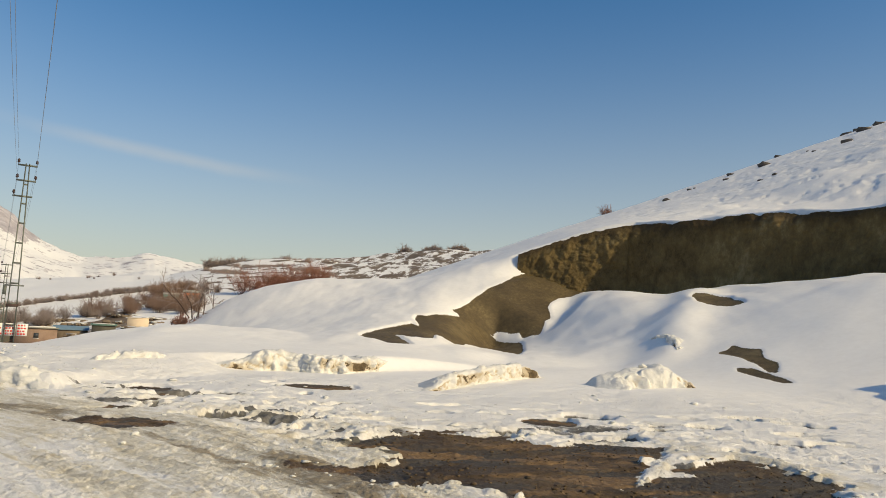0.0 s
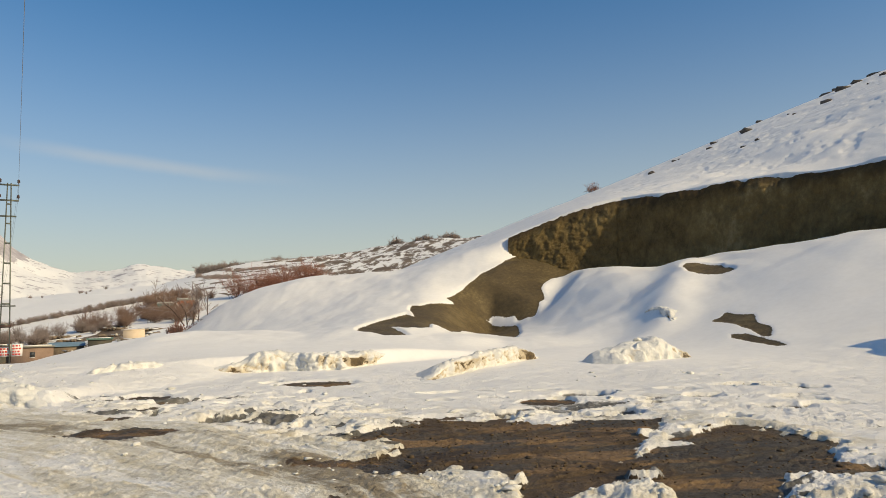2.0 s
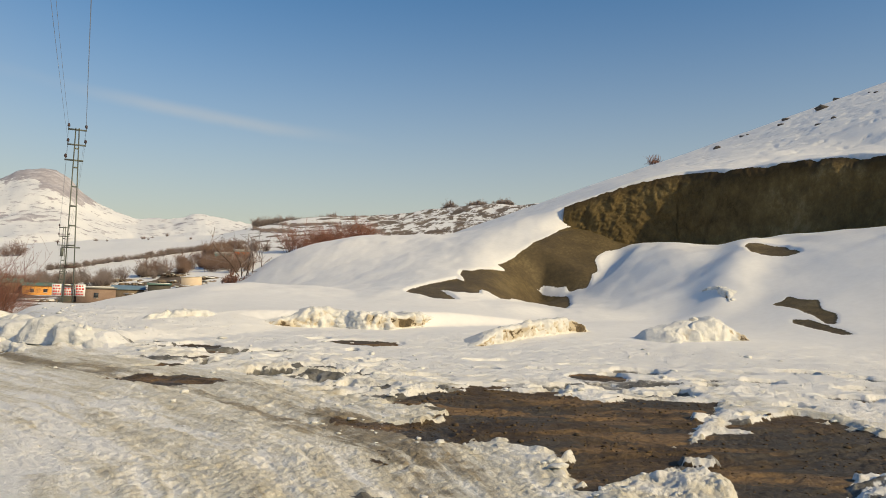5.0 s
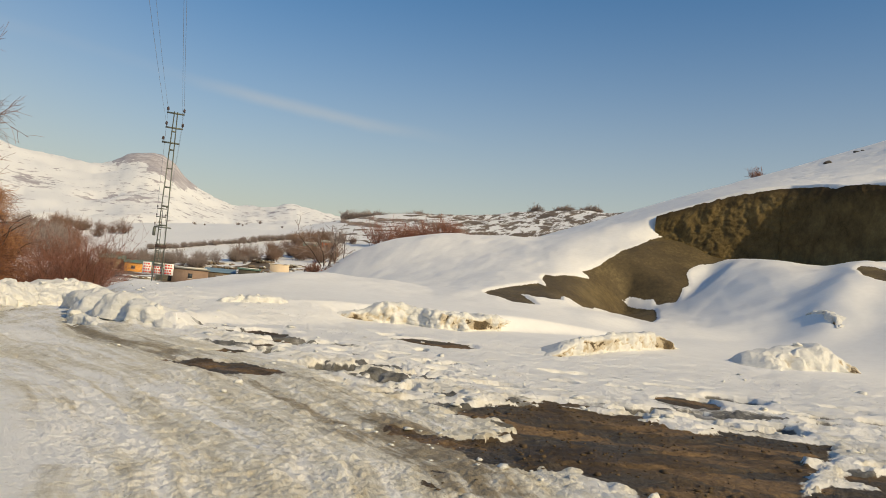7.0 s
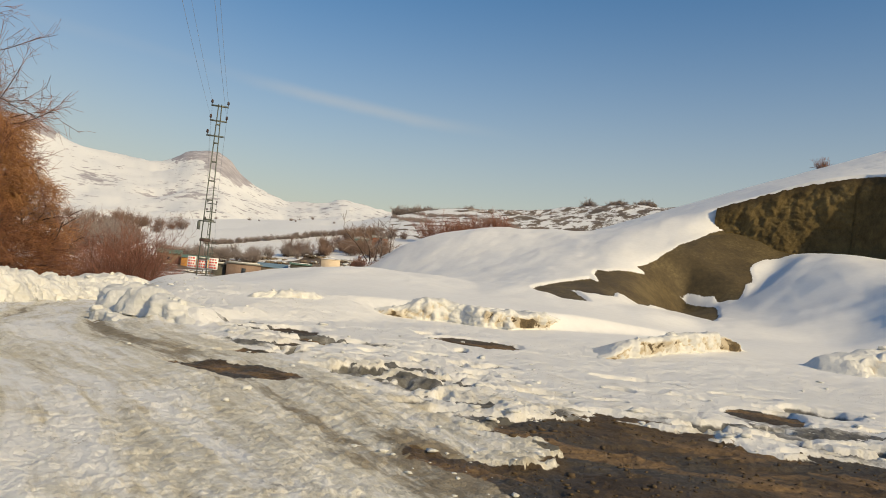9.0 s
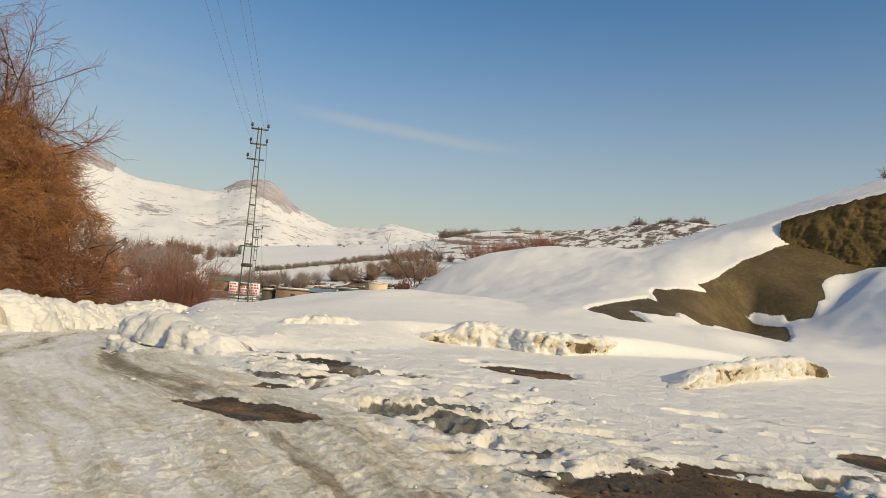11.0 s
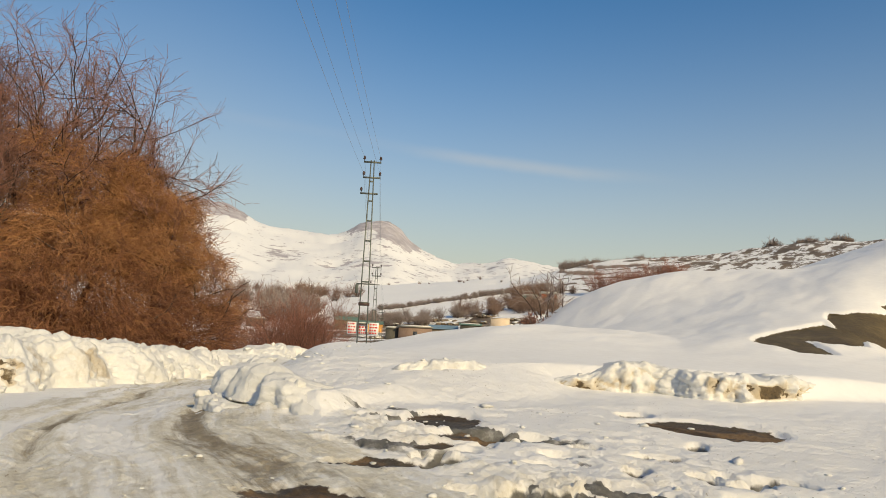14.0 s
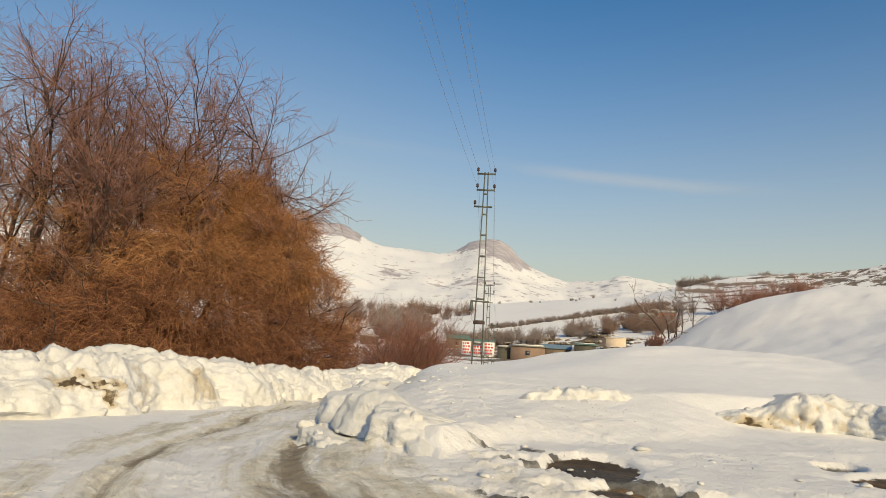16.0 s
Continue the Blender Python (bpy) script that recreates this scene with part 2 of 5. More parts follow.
# ---- materials ----
class Mat:
    """A small builder of node materials."""
    def __init__(self, name):
        self.m = bpy.data.materials.new(name)
        self.m.use_nodes = True
        self.n, self.l = self.m.node_tree.nodes, self.m.node_tree.links
        self.bsdf = self.n["Principled BSDF"]
        self.pos = self.n.new("ShaderNodeNewGeometry").outputs["Position"]

    def noise(self, scale, detail=4.0, rough=0.55, stretch=None, dist=0.0):
        t = self.n.new("ShaderNodeTexNoise")
        t.inputs["Scale"].default_value, t.inputs["Detail"].default_value = scale, detail
        t.inputs["Roughness"].default_value, t.inputs["Distortion"].default_value = rough, dist
        src = self.pos
        if stretch:
            mp = self.n.new("ShaderNodeMapping")
            mp.inputs["Scale"].default_value = stretch
            self.l.new(self.pos, mp.inputs["Vector"])
            src = mp.outputs[0]
        self.l.new(src, t.inputs["Vector"])
        return t.outputs["Fac"]

    def attr(self, name):
        a = self.n.new("ShaderNodeAttribute")
        a.attribute_name = name
        return a.outputs["Fac"]

    def island(self):
        return self.n.new("ShaderNodeNewGeometry").outputs["Random Per Island"]

    def ramp(self, fac, stops):
        r = self.n.new("ShaderNodeValToRGB")
        while len(r.color_ramp.elements) < len(stops):
            r.color_ramp.elements.new(0.5)
        for e, (p, c) in zip(r.color_ramp.elements, stops):
            e.position, e.color = p, (*c, 1) if len(c) == 3 else c
        self.l.new(fac, r.inputs[0])
        return r.outputs[0]

    def math(self, op, a, b=0.5, clamp=False):
        m = self.n.new("ShaderNodeMath")
        m.operation, m.use_clamp = op, clamp
        for k, v in enumerate((a, b)):
            if isinstance(v, (int, float)):
                m.inputs[k].default_value = v
            else:
                self.l.new(v, m.inputs[k])
        return m.outputs[0]

    def step(self, v, lo, hi):
        m = self.n.new("ShaderNodeMapRange")
        m.interpolation_type = "SMOOTHSTEP"
        m.inputs["From Min"].default_value, m.inputs["From Max"].default_value = lo, hi
        self.l.new(v, m.inputs["Value"])
        return m.outputs[0]

    def mix(self, fac, a, b):
        m = self.n.new("ShaderNodeMix")
        m.data_type = "RGBA"
        for key, v in ((0, fac), (6, a), (7, b)):
            if isinstance(v, (int, float)):
                m.inputs[key].default_value = v
            elif isinstance(v, tuple):
                m.inputs[key].default_value = (*v, 1)
            else:
                self.l.new(v, m.inputs[key])
        return m.outputs[2]

    def bump(self, height, strength=0.4, distance=0.02, normal=None):
        b = self.n.new("ShaderNodeBump")
        b.inputs["Strength"].default_value, b.inputs["Distance"].default_value = strength, distance
        self.l.new(height, b.inputs["Height"])
        if normal:
            self.l.new(normal, b.inputs["Normal"])
        return b.outputs[0]

    def done(self, color=None, rough=0.8, metal=0.0, normal=None, spec=0.3):
        for key, v in (("Base Color", color), ("Roughness", rough), ("Metallic", metal), ("Normal", normal), ("Specular IOR Level", spec)):
            if v is None:
                continue
            if isinstance(v, (int, float)):
                self.bsdf.inputs[key].default_value = v
            elif isinstance(v, tuple):
                self.bsdf.inputs[key].default_value = (*v, 1)
            else:
                self.l.new(v, self.bsdf.inputs[key])
        return self.m


def mottled(name, a, b, scale=6.0, rough=0.85, metal=0.0, bump=0.3, distance=0.01, spec=0.3):
    k = Mat(name)
    f = k.math("ADD", k.math("MULTIPLY", k.noise(scale, 5), 0.6), k.math("MULTIPLY", k.noise(scale * 7, 3), 0.4))
    return k.done(k.ramp(f, [(0.3, a), (0.7, b)]), rough, metal, k.bump(f, bump, distance), spec)


def ground_material():
    k = Mat("snowy_ground")
    big, fine, grain = k.noise(0.5, 4), k.noise(5.0, 6), k.noise(40, 4)
    # coordinates across and along the wheel tracks
    along_ = k.n.new("ShaderNodeCombineXYZ")
    k.l.new(k.math("MULTIPLY", k.attr("across_track"), 5.0), along_.inputs[0])
    k.l.new(k.math("MULTIPLY", k.attr("along_track"), 0.45), along_.inputs[1])
    streak = k.n.new("ShaderNodeTexNoise")
    streak.inputs["Scale"].default_value, streak.inputs["Detail"].default_value, streak.inputs["Roughness"].default_value = 1.0, 7.0, 0.68
    k.l.new(along_.outputs[0], streak.inputs["Vector"])
    streak = streak.outputs["Fac"]
    snow = k.ramp(k.math("ADD", k.math("MULTIPLY", big, 0.5), k.math("MULTIPLY", fine, 0.5)), [(0.3, (0.78, 0.77, 0.745)), (0.7, (0.87, 0.86, 0.83))])
    # worn slush of the wheel tracks
    grit = k.noise(7.0, 9, 0.72)
    slush = k.ramp(k.math("ADD", k.math("MULTIPLY", streak, 0.55), k.math("MULTIPLY", grit, 0.45)), [(0.33, (0.40, 0.35, 0.26)), (0.43, (0.58, 0.535, 0.43)), (0.52, (0.70, 0.665, 0.57)), (0.60, (0.83, 0.81, 0.75))])
    wear = k.math("ADD", k.attr("wear"), k.math("MULTIPLY", k.math("SUBTRACT", k.noise(2.2, 7, 0.7), 0.5), 0.9))
    wear = k.math("ADD", wear, k.math("MULTIPLY", k.math("MULTIPLY", k.math("SUBTRACT", 0.5, streak), 1.1), k.attr("lane")))
    col = k.mix(k.step(wear, 0.1, 0.5), snow, slush)
    # wet brown melt in the ruts
    col = k.mix(k.math("MULTIPLY", k.step(wear, 0.62, 1.0), 0.9), col, k.ramp(k.noise(6.0, 7, 0.7), [(0.3, (0.15, 0.115, 0.07)), (0.7, (0.36, 0.30, 0.20))]))
    # scattered grit on the trodden snow
    specks = k.math("MULTIPLY", k.step(k.noise(23, 3, 0.5), 0.66, 0.70), k.math("MULTIPLY", k.attr("yard"), k.step(k.noise(0.8, 4, 0.6), 0.45, 0.6)))
    col = k.mix(k.math("MULTIPLY", specks, 0.6), col, (0.22, 0.17, 0.10))
    # dark hollows: soaked slush, and their shade put into floor and wall colour
    melt_shade = k.step(k.math("ADD", k.attr("melt_shade"), k.math("MULTIPLY", k.math("SUBTRACT", k.noise(8, 5, 0.6), 0.5), 0.5)), 0.30, 0.55)
    col = k.mix(k.math("MULTIPLY", melt_shade, 0.92), col, k.ramp(k.noise(5, 6, 0.65), [(0.36, (0.050, 0.048, 0.043)), (0.52, (0.10, 0.097, 0.088)), (0.68, (0.28, 0.28, 0.27))]))
    # bare earth with stones
    earth = k.ramp(k.math("ADD", k.math("MULTIPLY", k.noise(1.1, 5), 0.55), k.math("MULTIPLY", k.noise(11, 8, 0.75), 0.45)),
                   [(0.34, (0.040, 0.029, 0.019)), (0.46, (0.080, 0.055, 0.032)), (0.56, (0.14, 0.095, 0.048)), (0.70, (0.24, 0.175, 0.10))])
    # grey wet ground and ochre wheel smears
    earth = k.mix(k.math("MULTIPLY", k.step(k.noise(0.55, 5, 0.6), 0.44, 0.54), k.math("ADD", 0.12, k.math("MULTIPLY", k.attr("yard"), 0.75))), earth, k.ramp(k.noise(18, 6, 0.7), [(0.35, (0.040, 0.036, 0.031)), (0.6, (0.085, 0.076, 0.064)), (0.7, (0.16, 0.145, 0.12))]))
    earth = k.mix(k.math("MULTIPLY", k.step(k.noise(1.0, 5, 0.6, stretch=(0.5, 1.8, 1)), 0.52, 0.60), k.math("MULTIPLY", k.attr("yard"), 0.85)), earth, k.ramp(k.noise(20, 5, 0.6), [(0.35, (0.15, 0.092, 0.045)), (0.7, (0.29, 0.19, 0.095))]))
    slope_earth = k.ramp(k.math("ADD", k.math("MULTIPLY", k.noise(0.6, 5), 0.5), k.math("MULTIPLY", k.noise(5.0, 8, 0.7), 0.5)), [(0.34, (0.060, 0.046, 0.026)), (0.50, (0.105, 0.078, 0.038)), (0.66, (0.19, 0.145, 0.07))])
    earth = k.mix(k.attr("yard"), slope_earth, earth)
    edge = k.math("ADD", k.attr("mud"), k.math("MULTIPLY", k.math("SUBTRACT", k.noise(9, 6, 0.7), 0.5), 0.30))
    mud = k.step(edge, 0.46, 0.52)
    col = k.mix(mud, col, earth)
    # dry hillside and scrub showing through, far off
    scrub_col = k.ramp(k.noise(0.05, 8, 0.75), [(0.35, (0.10, 0.076, 0.055)), (0.65, (0.24, 0.18, 0.12))])
    scrub = k.math("ADD", k.attr("scrub"), k.math("MULTIPLY", k.math("SUBTRACT", k.noise(0.13, 9, 0.72, stretch=(1, 0.22, 0.5)), 0.5), 1.5))
    col = k.mix(k.step(scrub, 0.55, 0.64), col, scrub_col)
    # mountain rock, paled so that distance haze is in its colour
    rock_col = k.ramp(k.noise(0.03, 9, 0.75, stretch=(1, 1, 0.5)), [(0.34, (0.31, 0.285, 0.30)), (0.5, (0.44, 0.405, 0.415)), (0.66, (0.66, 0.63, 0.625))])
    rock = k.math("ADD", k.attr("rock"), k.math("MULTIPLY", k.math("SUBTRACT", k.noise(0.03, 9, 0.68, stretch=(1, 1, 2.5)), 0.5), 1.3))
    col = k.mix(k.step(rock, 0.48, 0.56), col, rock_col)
    rgh = k.math("SUBTRACT", k.math("SUBTRACT", 0.78, k.math("MULTIPLY", mud, 0.08)), k.math("MULTIPLY", k.step(wear, 0.3, 1.0), 0.18))
    h = k.math("ADD", k.math("MULTIPLY", fine, 0.8), k.math("MULTIPLY", grain, 0.35))
    h = k.math("ADD", h, k.math("MULTIPLY", k.noise(2.4, 10, 0.78), 1.6))
    h = k.math("ADD", h, k.math("MULTIPLY", k.math("ADD", streak, grit), k.math("MULTIPLY", k.attr("lane"), 0.7)))
    return k.done(col, rgh, 0, k.bump(k.math("MULTIPLY", k.attr("rough"), h), 0.6, 0.06), 0.25)


M_GROUND = ground_material()


def cliff_material():
    k = Mat("cut_earth")
    crumb = k.noise(4.5, 12, 0.82)
    f = k.math("ADD", k.math("MULTIPLY", k.noise(0.35, 5), 0.45), k.math("MULTIPLY", k.noise(2.2, 12, 0.8, stretch=(1, 1, 0.6)), 0.55))
    col = k.ramp(f, [(0.34, (0.062, 0.045, 0.021)), (0.44, (0.135, 0.098, 0.044)), (0.54, (0.21, 0.152, 0.066)), (0.66, (0.35, 0.27, 0.135))])
    rootline = k.step(k.math("ADD", k.attr("top"), k.math("MULTIPLY", k.noise(1.5, 5), 0.3)), 0.92, 1.12)
    col = k.mix(k.math("MULTIPLY", rootline, 0.75), col, (0.045, 0.032, 0.02))
    return k.done(col, 0.95, 0, k.bump(k.math("ADD", crumb, k.math("MULTIPLY", k.noise(1.4, 4), 0.6)), 0.8, 0.24), 0.12)


M_CLIFF = cliff_material()


def snow_material(name, tint=0.0):
    k = Mat(name)
    f = k.math("ADD", k.math("MULTIPLY", k.noise(1.2, 5), 0.5), k.math("MULTIPLY", k.noise(11, 5), 0.5))
    col = k.ramp(f, [(0.3, (0.62, 0.615, 0.585)), (0.7, (0.76, 0.755, 0.72))])
    dirt_shade = k.math("ADD", k.attr("dirt_shade"), k.math("MULTIPLY", k.math("SUBTRACT", k.noise(4.5, 7, 0.7), 0.5), 0.9))
    col = k.mix(k.math("MULTIPLY", k.step(dirt_shade, 0.25, 0.75), 0.8), col, k.ramp(k.noise(2.0, 4), [(0.35, (0.38, 0.285, 0.15)), (0.65, (0.56, 0.49, 0.37))]))
    col = k.mix(k.step(dirt_shade, 0.8, 0.98), col, k.ramp(k.noise(12, 5), [(0.3, (0.05, 0.038, 0.025)), (0.7, (0.16, 0.115, 0.06))]))
    return k.done(col, 0.7, 0, k.bump(k.math("ADD", k.noise(5, 8, 0.7), k.math("MULTIPLY", k.noise(26, 5, 0.6), 0.3)), 0.7, 0.06), 0.3)


M_SNOW = snow_material("ploughed_snow")
M_STEEL = mottled("galvanised_steel", (0.10, 0.115, 0.10), (0.19, 0.20, 0.175), 3, 0.55, 0.6, 0.1)
M_CERAMIC = mottled("brown_insulator", (0.05, 0.03, 0.025), (0.09, 0.06, 0.05), 8, 0.35)
M_WIRE = mottled("grey_wire", (0.22, 0.24, 0.27), (0.30, 0.32, 0.35), 2, 0.6)
M_BARK = mottled("dark_bark", (0.045, 0.030, 0.025), (0.12, 0.08, 0.06), 9, 0.9, 0, 0.6, 0.02)


def twig_material(name, stops):
    k = Mat(name)
    f = k.math("ADD", k.math("MULTIPLY", k.island(), 0.55), k.math("MULTIPLY", k.noise(0.45, 3), 0.45))
    return k.done(k.ramp(f, stops), 0.75, 0, None, 0.3)


# golden willow twigs: the sun on the crown is put into this colour
M_SUNLIT_WILLOW = twig_material("willow_twigs", [(0.2, (0.21, 0.094, 0.042)), (0.5, (0.39, 0.182, 0.076)), (0.8, (0.60, 0.33, 0.145))])
M_REDWILLOW = twig_material("rusty_willow_twigs", [(0.2, (0.09, 0.040, 0.026)), (0.5, (0.25, 0.108, 0.058)), (0.85, (0.48, 0.235, 0.105))])
M_TWIG = twig_material("bare_twigs", [(0.2, (0.16, 0.08, 0.062)), (0.8, (0.38, 0.195, 0.135))])
M_BROWNTWIG = twig_material("brown_twigs", [(0.2, (0.16, 0.105, 0.08)), (0.8, (0.34, 0.225, 0.17))])
M_REDTWIG = twig_material("red_twigs", [(0.2, (0.20, 0.085, 0.06)), (0.8, (0.40, 0.19, 0.13))])
M_GREYTWIG = twig_material("grey_twigs", [(0.2, (0.21, 0.17, 0.155)), (0.8, (0.42, 0.345, 0.31))])


def wall_material(name, a, b):
    k = Mat(name)
    f = k.math("ADD", k.math("MULTIPLY", k.noise(0.8, 4), 0.5), k.math("MULTIPLY", k.noise(7, 5), 0.5))
    return k.done(k.ramp(f, [(0.3, a), (0.7, b)]), 0.9, 0, k.bump(f, 0.3, 0.03), 0.2)


M_PINK = wall_material("pinkish_block_wall", (0.19, 0.13, 0.10), (0.30, 0.215, 0.165))
M_ORANGE = wall_material("orange_painted_wall", (0.62, 0.28, 0.07), (0.74, 0.36, 0.10))
M_RED = wall_material("red_painted_wall", (0.50, 0.13, 0.06), (0.62, 0.20, 0.10))
M_TEAL = wall_material("turquoise_wall", (0.12, 0.26, 0.24), (0.20, 0.36, 0.32))
M_CREAM = wall_material("cream_wall", (0.58, 0.46, 0.33), (0.70, 0.58, 0.44))
M_STONE = wall_material("field_stone", (0.12, 0.095, 0.07), (0.28, 0.22, 0.16))
M_DARKWALL = wall_material("dark_timber", (0.06, 0.06, 0.05), (0.13, 0.12, 0.10))
M_BLUEROOF = wall_material("blue_sheet_roof", (0.13, 0.21, 0.28), (0.20, 0.29, 0.36))
M_GREENROOF = wall_material("green_sheet_roof", (0.09, 0.16, 0.13), (0.15, 0.23, 0.19))
M_GREYROOF = wall_material("grey_sheet_roof", (0.20, 0.20, 0.17), (0.30, 0.29, 0.25))
M_PANE = mottled("dark_window_pane", (0.03, 0.035, 0.04), (0.06, 0.065, 0.07), 2, 0.15, 0, 0.0, spec=0.6)
M_SIGN = mottled("white_sign_paint", (0.72, 0.70, 0.68), (0.80, 0.79, 0.77), 5, 0.5)
M_SIGNRED = mottled("red_sign_paint", (0.50, 0.04, 0.04), (0.60, 0.07, 0.06), 5, 0.5)
M_ROCK = mottled("dark_hill_stone", (0.05, 0.045, 0.04), (0.14, 0.12, 0.10), 3, 0.9, 0, 0.6, 0.05)
M_CRUMB = mottled("earth_crumbs", (0.05, 0.034, 0.02), (0.13, 0.09, 0.05), 9, 0.9)
M_POST = mottled("weathered_post", (0.07, 0.055, 0.045), (0.15, 0.12, 0.10), 6, 0.9)

# ---- ground sheet ----
def mesh_object(name, verts, faces, mats, parent=None, smooth_shade=True):
    me = bpy.data.meshes.new(name)
    verts, faces = np.asarray(verts, np.float32), np.asarray(faces, np.int32)
    me.vertices.add(len(verts))
    me.vertices.foreach_set("co", verts.ravel())
    k = faces.shape[1]
    me.loops.add(faces.size)
    me.loops.foreach_set("vertex_index", faces.ravel())
    me.polygons.add(len(faces))
    me.polygons.foreach_set("loop_start", np.arange(0, faces.size, k, dtype=np.int32))
    me.update(calc_edges=True)
    if smooth_shade:
        me.polygons.foreach_set("use_smooth", np.ones(len(faces), bool))
    for m in mats if isinstance(mats, (list, tuple)) else [mats]:
        me.materials.append(m)
    ob = new(name, me)
    if parent:
        ob.parent = parent
    return ob


def grid_faces(nu, nv, wrap=False):
    i = np.arange(nu if wrap else nu - 1)[:, None]
    j = np.arange(nv - 1)[None, :]
    a, b = i * nv + j, ((i + 1) % nu) * nv + j
    return np.stack([a, b, b + 1, a + 1], -1).reshape(-1, 4)


def set_attr(ob, name, values):
    at = ob.data.attributes.new(name, "FLOAT", "POINT")
    at.data.foreach_set("value", np.asarray(values, np.float32).ravel())


# bare muddy ground: two outlines that share an edge
MUD_WEST = [(-1.6, 8.65), (-1.44, 9.1), (-1.23, 9.69), (-1.12, 10.03), (-0.67, 10.32), (0.04, 10.19), (0.48, 10.29), (0.8, 9.6), (1.25, 9.88), (2.34, 10.08), (2.55, 10.01), (2.28, 9.34), (1.62, 7.56), (1.55, 6.39), (1.36, 6.51),
            (0.93, 6.09), (0.6, 5.79), (0.45, 5.75), (0.28, 6.46), (0.35, 6.91), (-0.29, 7.07), (-0.77, 6.98), (-0.93, 7.06), (-1.16, 7.39), (-1.86, 7.64), (-1.94, 7.83), (-1.47, 7.79), (-1.02, 8.07), (-0.91, 8.48), (-1.1, 8.68)]
MUD_EAST = [(1.35, 7.5), (1.62, 7.56), (1.97, 7.99), (2.32, 8.12), (2.14, 8.42), (2.8, 9.13), (3.23, 9.37), (3.64, 9.01), (3.77, 8.72), (3.92, 8.05), (3.64, 7.75), (3.66, 7.46), (3.4, 7.15), (3.71, 6.88), (3.5, 6.49),
            (3.12, 6.36), (2.75, 6.43), (2.36, 5.88), (2.11, 5.34), (2.04, 4.9), (1.29, 4.95), (1.29, 5.31), (1.71, 5.74), (1.7, 6.32), (1.55, 6.39), (1.58, 6.95), (1.25, 6.6)]
MUD_STRIP = [(-1.36, 6.56), (-1.2, 6.7), (-0.97, 6.54), (-0.79, 6.75), (-0.81, 6.46), (-0.98, 6.29), (-1.08, 6.05), (-1.27, 6.24)]
# bare patches: centre, half sizes, turn
PATCHES = [(-3.35, 15.25, 0.85, 0.60, 13), (-6.25, 13.68, 0.50, 0.62, 28), (-5.46, 12.86, 0.36, 0.25, 27), (-5.51, 11.35, 0.50, 0.17, 31), (-4.95, 9.88, 0.95, 0.40, -2), (-5.44, 12.26, 0.25, 0.15, 30),
           (1.2, 11.85, 0.42, 0.42, -7), (4.43, 10.76, 0.45, 0.22, -20), (-0.54, 10.42, 0.50, 0.13, 3)]
# melted hollows in the snow: centre, half sizes, turn
PITS = [(-3.76, 10.95, 0.46, 0.36, 22), (-3.22, 9.65, 0.30, 0.25, 21), (-2.75, 10.32, 0.30, 0.17, 18), (-5.2, 12.88, 0.23, 0.27, 27), (-5.06, 11.63, 0.28, 0.16, 30), (-4.4, 15.66, 0.22, 0.27, 16), (-3.24, 13.95, 0.10, 0.22, 12),
        (-3.38, 13.12, 0.09, 0.16, 14), (-3.47, 12.38, 0.11, 0.13, 16), (-2.91, 12.56, 0.17, 0.14, 12), (-2.13, 12.78, 0.14, 0.08, 5), (-3.79, 10.03, 0.24, 0.14, 27), (-2.5, 11.0, 0.12, 0.19, 11), (-2.35, 11.58, 0.13, 0.08, 8)]
PITS += [(1.9, 12.7, 0.42, 0.25, -11), (2.82, 11.38, 0.25, 0.24, -14), (3.47, 9.87, 0.19, 0.17, -19), (2.08, 10.75, 0.32, 0.14, -11), (1.41, 10.4, 0.31, 0.12, -8), (-1.41, 11.14, 0.34, 0.14, 8), (-1.15, 10.76, 0.2, 0.12, 7), (0.63, 10.8, 0.2, 0.09, -5)]
_rng = random.Random(4)
MORE_PITS = [(_rng.uniform(-6.8, -2.0), _rng.uniform(9.0, 13.6), _rng.uniform(0.10, 0.30), _rng.uniform(0.06, 0.15), _rng.uniform(5, 35)) for _ in range(54)]
MORE_PITS += [(_rng.uniform(-0.8, 5.5), _rng.uniform(10.3, 13.5), _rng.uniform(0.14, 0.48), _rng.uniform(0.06, 0.13), _rng.uniform(-20, 5)) for _ in range(36)]
